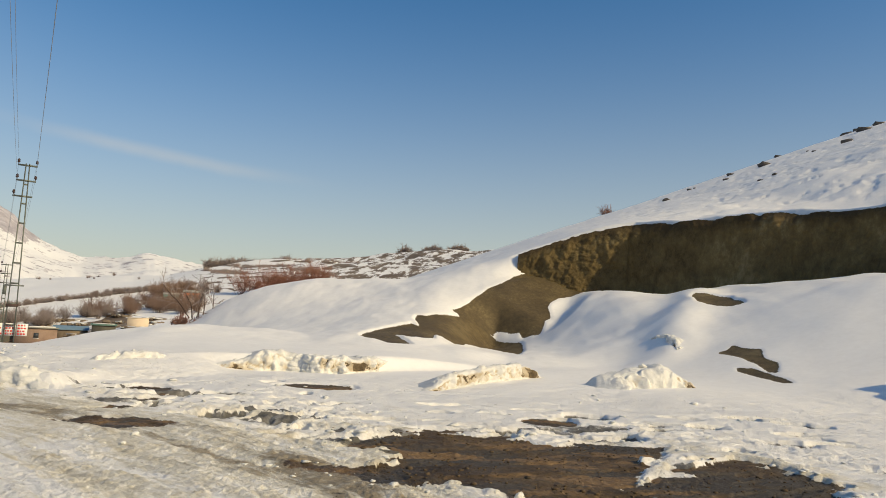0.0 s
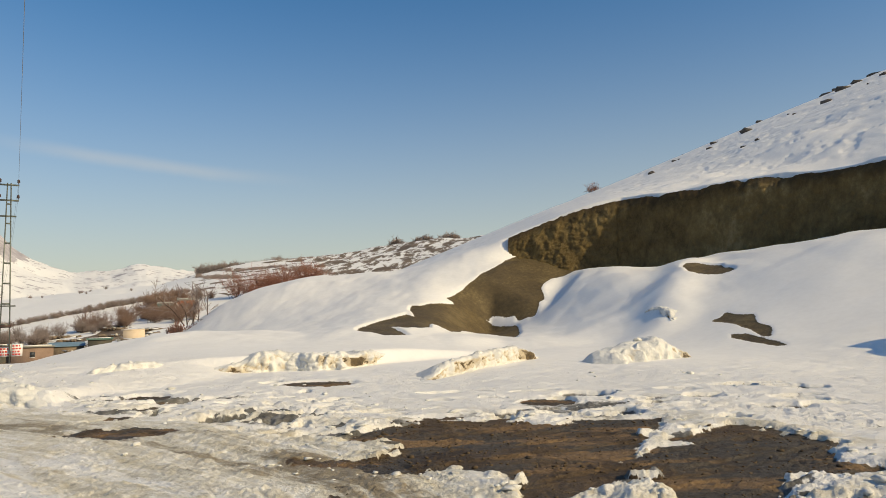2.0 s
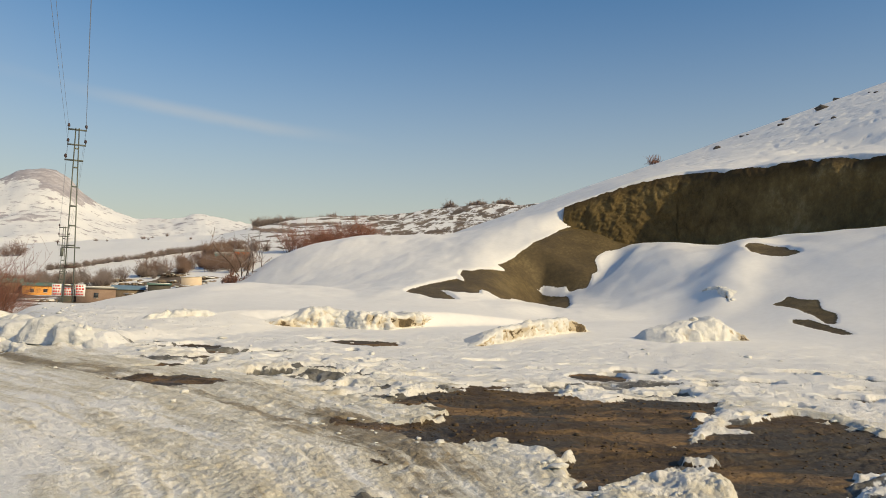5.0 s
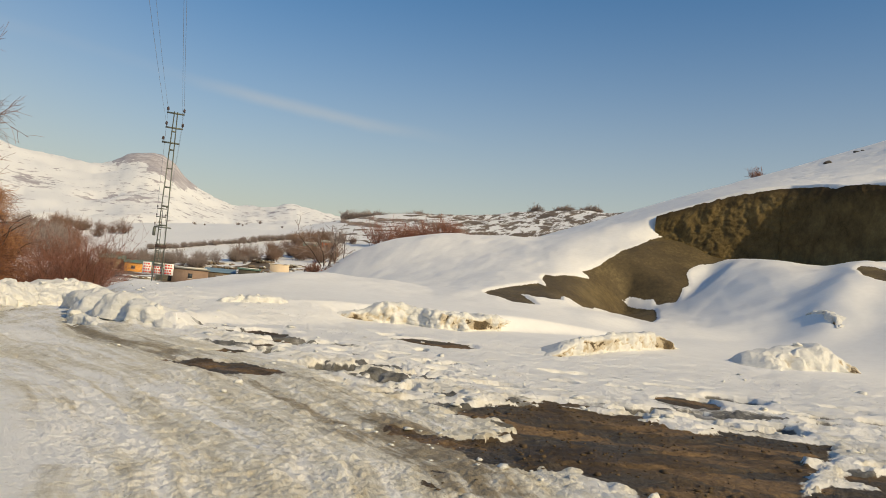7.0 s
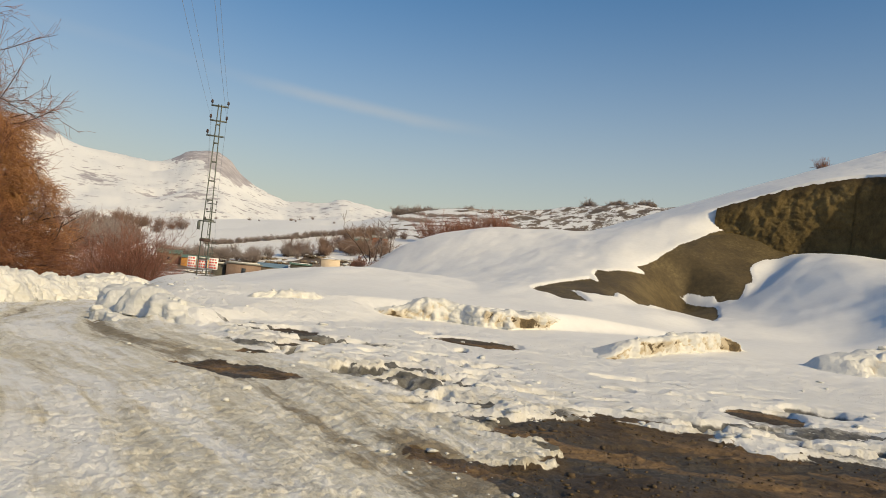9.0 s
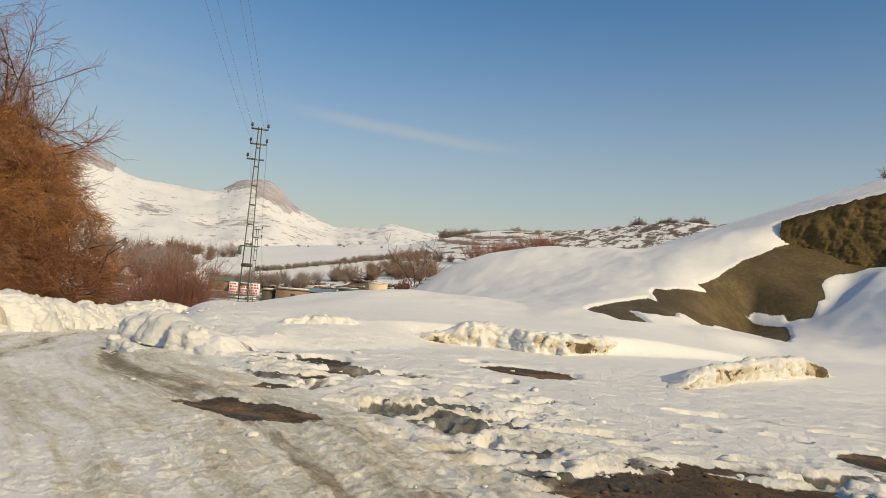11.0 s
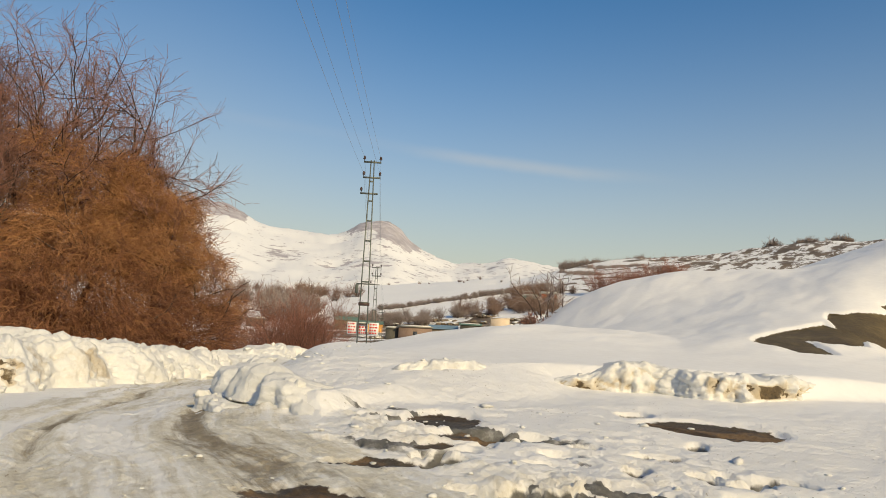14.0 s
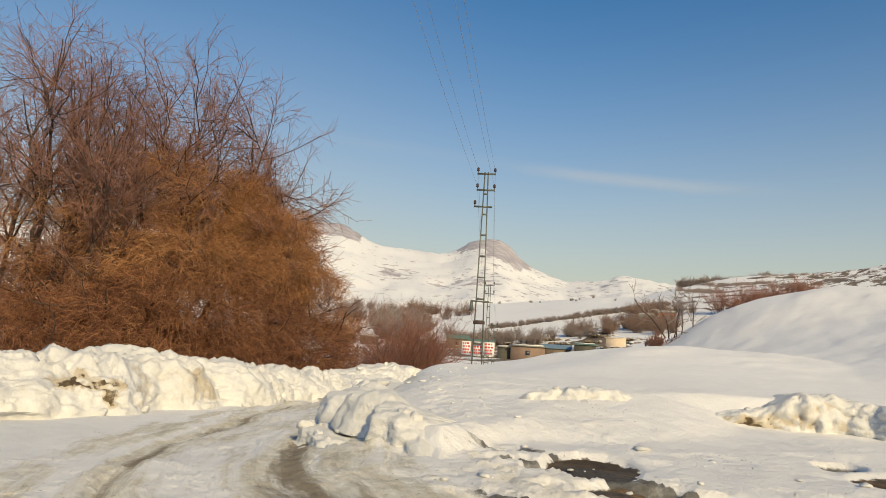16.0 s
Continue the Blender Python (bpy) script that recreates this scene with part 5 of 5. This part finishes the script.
for bx, by, bz in ((-37.98, 56.15, -3.5), (-55.4, 82.0, -6.5), (11.0, -17.5, -0.6)):
    tagged(lattice_pole(pose(bx, by, bz, 0, 0, math.degrees(turn_1))), "slim steel lattice power pole further along the line", "pole", group="power line poles")


def wires():
    c, s = math.cos(turn_1), math.sin(turn_1)
    tops = [(11.0, -17.5, -0.6), (-21.2, 32.0, -0.55), (-37.98, 56.15, -3.5), (-55.4, 82.0, -6.5)]
    for (ax, ay, az_), (bx, by, bz) in zip(tops[:-1], tops[1:]):
        for sx, h in ((-0.37, 9.1), (0.37, 9.1), (-0.37, 8.38), (0.37, 8.38)):
            t = np.linspace(0, 1, 40)[:, None]
            a, b = np.array([ax + sx * c, ay + sx * s, az_ + h]), np.array([bx + sx * c, by + sx * s, bz + h])
            p = a * (1 - t) + b * t - np.array([0, 0, 1.0]) * 4 * 0.75 * t * (1 - t)
            v, f = twig_mesh(p[None], np.full((1, 40), 0.0045), 4)
            ob = part("overhead_wire", v, f, M_WIRE)
            tagged(ob, "thin grey overhead wire hung between power poles", "wire", group="overhead wires")


wires()


# ---- sign board on the pole, its lettering as plain bars ----
def sign():
    ob = empty("sign_board", pole_1.matrix_basis @ Matrix.Translation((0.02, 0.07, 1.05)))
    rng = np.random.default_rng(3)
    for n, cx in enumerate((-0.48, 0.0, 0.48)):
        v, f = box(cx, 0.02, 0, 0.44, 0.03, 0.56)
        panel = part("panel", v, f, M_SIGN, ob, flat=True)
        for row in range(4):
            x0 = -0.18
            while x0 < 0.12:
                w = rng.uniform(0.04, 0.10)
                v, f = box(cx + x0 + w / 2, -0.003, 0.05 + row * 0.13, w, 0.008, 0.07)
                part("bar", v, f, M_SIGNRED, panel, flat=True)
                x0 += w + rng.uniform(0.025, 0.05)
    return tagged(ob, "white sign board with rows of red bars on the power pole", "sign")


sign()

# ---- village across the valley ----
def house(x, y, z, w, d, h, turn, wall, roof, label, pitch=0.0, snow=True, windows=2, name="house", eave=0.3):
    z = float(ground_height(np.array(x), np.array(y))) - 0.2
    ob = empty(name, pose(x, y, z, 0, 0, turn))
    v, f = box(0, 0, -3.0, w, d, h + 3.0)
    part("wall", v, f, wall, ob, flat=True)
    if pitch > 0:
        hw, hd = w / 2 + eave, d / 2 + eave
        prism = np.array([(-hw, -hd, h), (hw, -hd, h), (hw, hd, h), (-hw, hd, h), (-hw, -hd, h + 0.15), (hw, -hd, h + 0.15), (hw, hd, h + 0.15), (-hw, hd, h + 0.15), (-hw, 0, h + pitch), (hw, 0, h + pitch)], float)
        faces = np.array([(0, 3, 2, 1), (0, 1, 5, 4), (2, 3, 7, 6), (4, 5, 9, 8), (6, 7, 8, 9), (1, 2, 6, 5), (3, 0, 4, 7), (5, 6, 9, 9), (7, 4, 8, 8)])
        me = bpy.data.meshes.new("roof")
        me.from_pydata(prism.tolist(), [], [tuple(dict.fromkeys(q)) for q in faces.tolist()])
        me.materials.append(roof)
        r = new("roof", me)
        r.parent = ob
    else:
        v, f = box(0, 0, h, w + 2 * eave, d + 2 * eave, 0.22)
        part("roof", v, f, roof, ob, flat=True)
    if snow:
        v, f = box(0.0, d * 0.12, h + (pitch * 0.55 if pitch else 0.22), w * 0.92, d * 0.7, 0.22)
        part("snow_cover", v, f, M_SNOW, ob, "patch of old snow", flat=True)
    for n in range(windows):
        wx = -w / 2 + w * (n + 0.7) / (windows + 0.4)
        v, f = box(wx, -d / 2 - 0.02, h * 0.36, 0.95, 0.06, h * 0.34)
        win = part("window", v, f, M_PANE, ob, flat=True)
        v, f = box(wx, -d / 2 - 0.05, h * 0.36 - 0.1, 1.1, 0.14, 0.08)
        part("sill", v, f, M_SIGN, win, flat=True)
    return tagged(ob, label, "house")


house(-95.7, 153.7, -4.4, 7.9, 6, 3.2, 32, M_PINK, M_GREYROOF, "low pinkish block shed with grey flat roof in the snow", name="shed", windows=1)
house(-100.9, 151.5, -4.4, 3.0, 5, 2.8, 32, M_DARKWALL, M_GREYROOF, "small dark timber lean-to beside the block shed", name="lean_to", windows=0)
house(-95.0, 165.8, -3.2, 7.0, 7, 1.6, 30, M_STONE, M_BLUEROOF, "low stone barn with blue sheet metal roof", 1.0, snow=False, name="barn", windows=0)
house(-128.0, 179.4, -4.4, 7.4, 6, 2.5, 36, M_ORANGE, M_GREENROOF, "single-storey orange painted house with green roof", 0.9, name="house", snow=False)
house(-136.5, 179.0, -4.4, 6.5, 6, 2.9, 36, M_STONE, M_GREENROOF, "stone farm building with green sheet roof", 1.2, snow=False, name="farm_building", windows=1)
house(-84.5, 177.0, -0.7, 4.9, 4, 2.3, 26, M_CREAM, M_CREAM, "small cream rendered hut on the snowy slope", 0.0, snow=False, name="hut", windows=0, eave=0.05)
house(-86.6, 164.7, -1.4, 5.0, 4, 1.8, 28, M_DARKWALL, M_GREENROOF, "dark green low shed half buried in snow", 0.5, snow=True, name="shed", windows=0)
house(-114.6, 284.0, 9.6, 6.2, 7, 4.0, 22, M_RED, M_GREYROOF, "red and orange painted village house", 1.2, name="house")
house(-121.6, 281.0, 9.6, 5.6, 7, 3.6, 22, M_TEAL, M_GREYROOF, "turquoise painted village house with snowy roof", 1.0, name="house")
house(-142.7, 148.0, -3.0, 5.0, 5, 2.2, 44, M_DARKWALL, M_GREYROOF, "dark low stone house with snow on its roof", 0.0, name="house", windows=1)
house(-150.0, 146.0, -3.0, 6.0, 5, 2.0, 44, M_STONE, M_GREYROOF, "low field-stone stable under a snow-covered roof", 0.0, name="stable", windows=0)
house(-224.2, 249.8, 8.0, 7.0, 6, 2.6, 42, M_RED, M_GREYROOF, "small red-brown house on the far slope", 1.0, name="house", windows=1)
house(-236.0, 262.0, 8.5, 6.0, 6, 2.4, 42, M_STONE, M_GREYROOF, "small stone house on the far slope", 0.8, name="house", windows=1)


def stone_walls():
    """Broken dry-stone walls and rubble heaps of the old farmyards, each a thing with its stones."""
    rng = np.random.default_rng(12)
    for cx, cy, cz, n, w in ((-106, 182, -1.6, 26, 8), (-116, 190, -1.2, 26, 9), (-110, 170, -3.6, 20, 7), (-97, 190, 0.2, 24, 8), (-90, 192, 1.0, 16, 5), (-124, 196, -1.0, 20, 8), (-104, 200, 0.6, 20, 8), (-127, 222, 0, 24, 13), (-142, 222, 0, 20, 12), (-114, 232, 0, 24, 12), (-99, 222, 0, 18, 9), (-118, 212, 0, 24, 12), (-107, 214, 0, 22, 10), (-133, 210, 0, 20, 12), (-96, 208, 0, 18, 8), (-104, 148, 0, 14, 6), (-88, 157, 0, 16, 6), (-80, 166, 0, 14, 6)):
        cz = float(ground_height(np.array(cx * 1.0), np.array(cy * 1.0)))
        ob = empty("stone_wall", pose(cx, cy, cz, 0, 0, rng.uniform(10, 50)))
        shared = None
        for k in range(n):
            sx, sy, sz = rng.uniform(0.6, 2.4), rng.uniform(0.4, 0.8), rng.uniform(0.15, 0.65)
            if shared is None:
                v, f = box(0, 0, -1.2, 1, 1, 2.2)
                v = v + rng.normal(size=v.shape) * 0.09
                shared = part("stone", v, f, M_STONE, ob, flat=True)
                q = shared
            else:
                q = new("stone", shared.data)
                q.parent = ob
            q.matrix_basis = Matrix.LocRotScale((rng.uniform(-w / 2, w / 2), rng.normal() * 0.9, 0), Euler((0, 0, rng.uniform(0, 3))), (sx, sy, sz))
        for k in range(5):
            v, f = box(rng.uniform(-w / 2, w / 2), rng.normal() * 0.8, rng.uniform(0.1, 0.4), rng.uniform(0.8, 2.2), rng.uniform(0.6, 1.3), 0.2)
            part("snow_cap", v + rng.normal(size=v.shape) * 0.08, f, M_SNOW, ob, "cap of snow")
        tagged(ob, "tumbled field-stone wall capped with patches of snow", "stone wall", group="ruined walls")


stone_walls()

# ---- hedges and thickets of the valley: one bush shape each, then copies ----
def far_bush(name, label, mat, seed, width, height, stems, thick, group):
    ob = empty(name)
    rng = np.random.default_rng(seed)
    base = rng.normal(size=(stems, 3)) * [width * 0.16, width * 0.16, 0]
    ang, out = rng.uniform(0, 2 * np.pi, stems), rng.uniform(0.05, 1.0, stems) * width / height * 0.75
    p0, r0 = grow(rng, base, np.stack([np.cos(ang) * out, np.sin(ang) * out, np.ones(stems)], -1), height * rng.uniform(0.6, 1.05, stems), np.full(stems, thick * 1.2), 4, 0.2, 0.03)
    p1, r1 = grow(rng, *fork(rng, p0, r0, 5, 0.5, 0.5, 0.15), 3, 0.22, 0.03)
    p2, r2 = grow(rng, *fork(rng, p1, r1, 3, 0.55, 0.65, 0.1), 3, 0.22, 0.03)
    v, f = twig_mesh(p0, r0, 3)
    part("woody_base", v, f, M_BARK, ob)
    v, f = join([twig_mesh(p1, np.maximum(r1, thick * 0.7), 3), twig_mesh(p2, np.maximum(r2, thick * 0.6), 3)])
    part("crown", v, f, mat, ob)
    return tagged(ob, label, "bush", group=group)


GREY = far_bush("hedge_bush", "leafless grey-brown bush in a valley hedgerow", M_GREYTWIG, 31, 3.8, 4.4, 30, 0.04, "valley bushes")
BROWN = far_bush("thicket_bush", "leafless red-brown thicket bush near the village", M_BROWNTWIG, 32, 6.0, 5.0, 44, 0.04, "village thickets")
HEDGE = far_bush("hedge_bush", "dense leafless grey bush in a terrace hedge", M_GREYTWIG, 35, 4.6, 4.6, 30, 0.13, "terrace hedges")
RED = far_bush("terrace_bush", "leafless red willow thicket on the terraces", M_REDTWIG, 34, 7.0, 6.0, 40, 0.035, "terrace thickets")
_used = set()


def plant(proto, x, y, scale, turn, sink=0.3):
    m = pose(x, y, float(ground_height(np.array(x), np.array(y))) - sink, 0, 0, turn) @ Matrix.Diagonal((scale, scale, scale * 0.9, 1))
    if proto.name not in _used:
        _used.add(proto.name)
        proto.matrix_basis = m
    else:
        keep = proto.scale.copy()
        proto.scale = (1, 1, 1)
        copy_thing(proto, m)
        proto.scale = keep


def row(proto, a, b, n, scale, seed, jitter=3.0):
    rng = np.random.default_rng(seed)
    for k in range(n):
        t = (k + rng.uniform(-0.4, 0.4)) / max(n - 1, 1)
        plant(proto, a[0] + (b[0] - a[0]) * t + rng.normal() * jitter, a[1] + (b[1] - a[1]) * t + rng.normal() * jitter, scale * rng.uniform(0.55, 1.25), rng.uniform(0, 360))


row(GREY, (-182, 259), (-174, 312), 56, 0.45, 1, 1.0)
row(GREY, (-174, 312), (-150, 372), 84, 0.52, 2, 1.4)
row(GREY, (-146, 200), (-131, 214), 22, 0.75, 3, 3.0)
row(GREY, (-160, 205), (-120, 232), 26, 0.8, 4, 5.0)
row(BROWN, (-124, 236), (-112, 276), 26, 0.9, 5, 5.0)
row(BROWN, (-140, 300), (-128, 330), 24, 1.0, 6, 6.0)
row(BROWN, (-106, 262), (-96, 240), 8, 1.0, 7, 4.0)
row(GREY, (-263, 262), (-225, 252), 12, 1.6, 9, 8.0)
row(BROWN, (-220, 236), (-180, 220), 10, 1.2, 10, 6.0)
row(BROWN, (-262, 262), (-240, 290), 16, 1.0, 21, 5.0)
row(BROWN, (-330, 345), (-260, 330), 16, 1.3, 22, 8.0)
row(GREY, (-150, 168), (-176, 196), 10, 1.6, 11, 5.0)
row(RED, (-104, 322), (-80, 338), 12, 1.5, 12, 3.0)


def terrace_scrub():
    """Low scrub along the far terrace walls, too fine and far to pick apart."""
    rng = np.random.default_rng(13)
    starts, size = [], []
    for a, b, n, s, j in (((-202, 520), (-141, 424), 90, 2.2, 1.5), ((-186, 530), (-124, 470), 90, 2.0, 1.5), ((-120, 455), (-76, 390), 50, 2.2, 2.5), ((-160, 560), (-70, 560), 60, 2.0, 6.0)):
        t = rng.random(n)[:, None]
        c = np.array(a) * (1 - t) + np.array(b) * t + rng.normal(size=(n, 2)) * j
        starts.append(np.repeat(c, 46, 0) + rng.normal(size=(n * 46, 2)) * 0.8)
        size.append(np.repeat(rng.uniform(0.5, 1.3, n) * s, 46))
    c, ln = np.concatenate(starts), np.concatenate(size)
    z = ground_height(c[:, 0], c[:, 1]) - 0.1
    p, r = grow(rng, np.stack([c[:, 0], c[:, 1], z], -1), rng.normal(size=(len(c), 3)) * 0.5 + [0, 0, 1], ln * rng.uniform(0.5, 1.1, len(c)), np.full(len(c), 0.06), 3, 0.3)
    v, f = twig_mesh(p, r, 3)
    tagged(part("terrace_scrub", v, f, M_GREYTWIG), "thin grey scrub growing along the distant terrace walls", "scrub", kind="stuff")


terrace_scrub()


def hedge(az_a, az_b, r, spacing, scale, seed):
    """A dense flat-topped hedge on the terraces between two bearings."""
    a, b = [(-r * math.sin(radians(q)), r * math.cos(radians(q))) for q in (az_a, az_b)]
    row(HEDGE, a, b, max(2, int(math.dist(a, b) / spacing)), scale, seed, 0.8)


hedge(21.1, 18.5, 690, 1.7, 1.35, 16)
hedge(19.6, 15.1, 702, 1.7, 1.2, 17)
hedge(6.4, 6.0, 690, 1.2, 1.8, 18)
hedge(4.8, 1.0, 690, 2.0, 1.25, 19)
row(GREY, (-330, 520), (-235, 575), 16, 0.55, 20, 22.0)

bush("bare_shrub", -16.9, 43.2, 2.3, 2.3, 41, "crooked leafless shrub behind the snowy knoll", M_GREYTWIG, 6, 0.035)
bush("bare_shrub", -17.7, 42.6, 2.2, 0.7, 42, "low dark scrub along the edge of the knoll", M_TWIG, 26, 0.03)
bush("bare_shrub", -18.6, 41.6, 1.8, 0.5, 43, "low dark scrub along the edge of the knoll", M_TWIG, 22, 0.03)
bush("hill_shrub", 13.7, 79.0, 1.9, 1.15, 44, "small windswept leafless shrub on the snowy hillside", M_TWIG, 16, 0.03)

# posts
for px_, py_, ph, pr in ((-25.4, 47.8, 1.9, 0.07), (-26.7, 55.0, 1.6, 0.06), (-27.6, 51.0, 1.2, 0.06)):
    pz = float(gz(px_, py_))
    v, f = join([tube((px_, py_, pz - 0.3), (px_ + 0.06, py_, pz + ph * 0.6), pr, pr * 0.9, 7), tube((px_ + 0.06, py_, pz + ph * 0.6), (px_ + 0.02, py_, pz + ph), pr * 0.9, pr * 0.6, 7)])
    tagged(part("fence_post", v, f, M_POST), "weathered wooden fence post standing in snow", "post", group="fence posts")

# stones on the hillside
def stones():
    rng = np.random.default_rng(77)
    bm = bmesh.new()
    bmesh.ops.create_icosphere(bm, subdivisions=2, radius=1)
    for vv in bm.verts:
        vv.co *= 1 + 0.35 * noise.noise(vv.co * 1.7)
        vv.co.z *= 0.55
    me = bpy.data.meshes.new("stone")
    bm.to_mesh(me)
    bm.free()
    me.materials.append(M_ROCK)
    spots = [(40.5, 81, 0.7), (46.5, 82, 0.8), (33.0, 80, 0.5), (38.0, 70, 0.45), (24.0, 62, 0.5), (34.5, 66, 0.55), (39, 76, 0.35), (22.5, 66, 0.3), (30.0, 74, 0.3), (43, 72, 0.4), (36, 62, 0.3), (28, 56, 0.35), (15.2, 60, 0.3)]
    spots += [(rng.uniform(16, 48), rng.uniform(48, 82), rng.uniform(0.10, 0.22)) for _ in range(26)]
    for x, y, s in spots:
        ob = new("hill_stone", me)
        ob.matrix_basis = Matrix.LocRotScale((x, y, float(gz(x, y)) + 0.05 * s), Euler((0, 0, rng.uniform(0, 6))), (s * 1.4, s, s))
        tagged(ob, "dark stone showing through snow on the hillside", "stone", group="hillside stones")


stones()


# ---- small loose stuff: clods of snow and stones in the mud ----
def scatter(name, label, mat, centres, sizes, seed, squash=0.6):
    rng = np.random.default_rng(seed)
    t = (1 + 5 ** 0.5) / 2
    base = np.array([(-1, t, 0), (1, t, 0), (-1, -t, 0), (1, -t, 0), (0, -1, t), (0, 1, t), (0, -1, -t), (0, 1, -t), (t, 0, -1), (t, 0, 1), (-t, 0, -1), (-t, 0, 1)]) / 1.9
    tri = np.array([(0, 11, 5), (0, 5, 1), (0, 1, 7), (0, 7, 10), (0, 10, 11), (1, 5, 9), (5, 11, 4), (11, 10, 2), (10, 7, 6), (7, 1, 8), (3, 9, 4), (3, 4, 2), (3, 2, 6), (3, 6, 8), (3, 8, 9), (4, 9, 5), (2, 4, 11), (6, 2, 10), (8, 6, 7), (9, 8, 1)])
    n = len(centres)
    z = gz(centres[:, 0], centres[:, 1])
    jig = 1 + rng.normal(size=(n, 12, 1)) * 0.22
    v = base[None] * jig * sizes[:, None, None] * np.stack([rng.uniform(0.7, 1.5, n), rng.uniform(0.7, 1.5, n), np.full(n, squash)], -1)[:, None]
    a = rng.uniform(0, 6.3, n)
    c, s = np.cos(a)[:, None], np.sin(a)[:, None]
    vx, vy = v[:, :, 0] * c - v[:, :, 1] * s, v[:, :, 0] * s + v[:, :, 1] * c
    v = np.stack([vx + centres[:, None, 0], vy + centres[:, None, 1], v[:, :, 2] + z[:, None] + sizes[:, None] * 0.15], -1)
    f = tri[None] + (np.arange(n) * 12)[:, None, None]
    ob = mesh_object(name, v.reshape(-1, 3), f.reshape(-1, 3), mat)
    if mat is M_SNOW:
        set_attr(ob, "dirt_shade", np.repeat(rng.uniform(-0.3, 0.35, n), 12))
    return tagged(ob, label, name.replace("_", " "), kind="stuff")


def loose():
    rng = np.random.default_rng(9)
    # snow clods thrown up along the tracks and round the mud
    pts = []
    total = along(RUT, 0.0)[4]
    s = rng.uniform(3, 34, 420)
    x, y, dx, dy, _ = along(RUT, s)
    o = rng.choice([-1.4, -1.7, -2.0, -2.4], 420) + rng.normal(size=420) * 0.35
    pts.append(np.stack([x - dy * o, y + dx * o], -1))
    outline = MUD_WEST + MUD_EAST
    e = rng.integers(0, len(outline), 240)
    a, b = np.array(outline)[e], np.array(outline)[(e + 1) % len(outline)]
    t = rng.random((240, 1))
    pts.append(a + (b - a) * t + rng.normal(size=(240, 2)) * 0.18)
    pts.append(np.stack([rng.uniform(-8, 5, 160), rng.uniform(8, 16, 160)], -1))
    pts.append(np.stack([rng.normal(1.6, 0.9, 160), rng.normal(4.9, 0.4, 160)], -1))
    pts.append(np.stack([rng.normal(4.2, 0.6, 120), rng.normal(6.0, 0.4, 120)], -1))
    c = np.concatenate(pts)
    c = c[mud_dist(c[:, 0], c[:, 1]) < 0.06]
    sz = np.minimum(rng.gamma(2.0, 0.011, len(c)), 0.075)
    scatter("snow_clods", "small broken clods of old snow along the tracks", M_SNOW, c, sz, 4, 0.42)
    c = np.stack([rng.uniform(-2, 4.2, 3600), rng.uniform(5, 11, 3600)], -1)
    c = c[mud_dist(c[:, 0], c[:, 1]) > 0.05]
    scatter("gravel", "small stones and earth crumbs lying in the mud", M_CRUMB, c, np.minimum(rng.gamma(1.6, 0.005, len(c)), 0.04), 5)


loose()
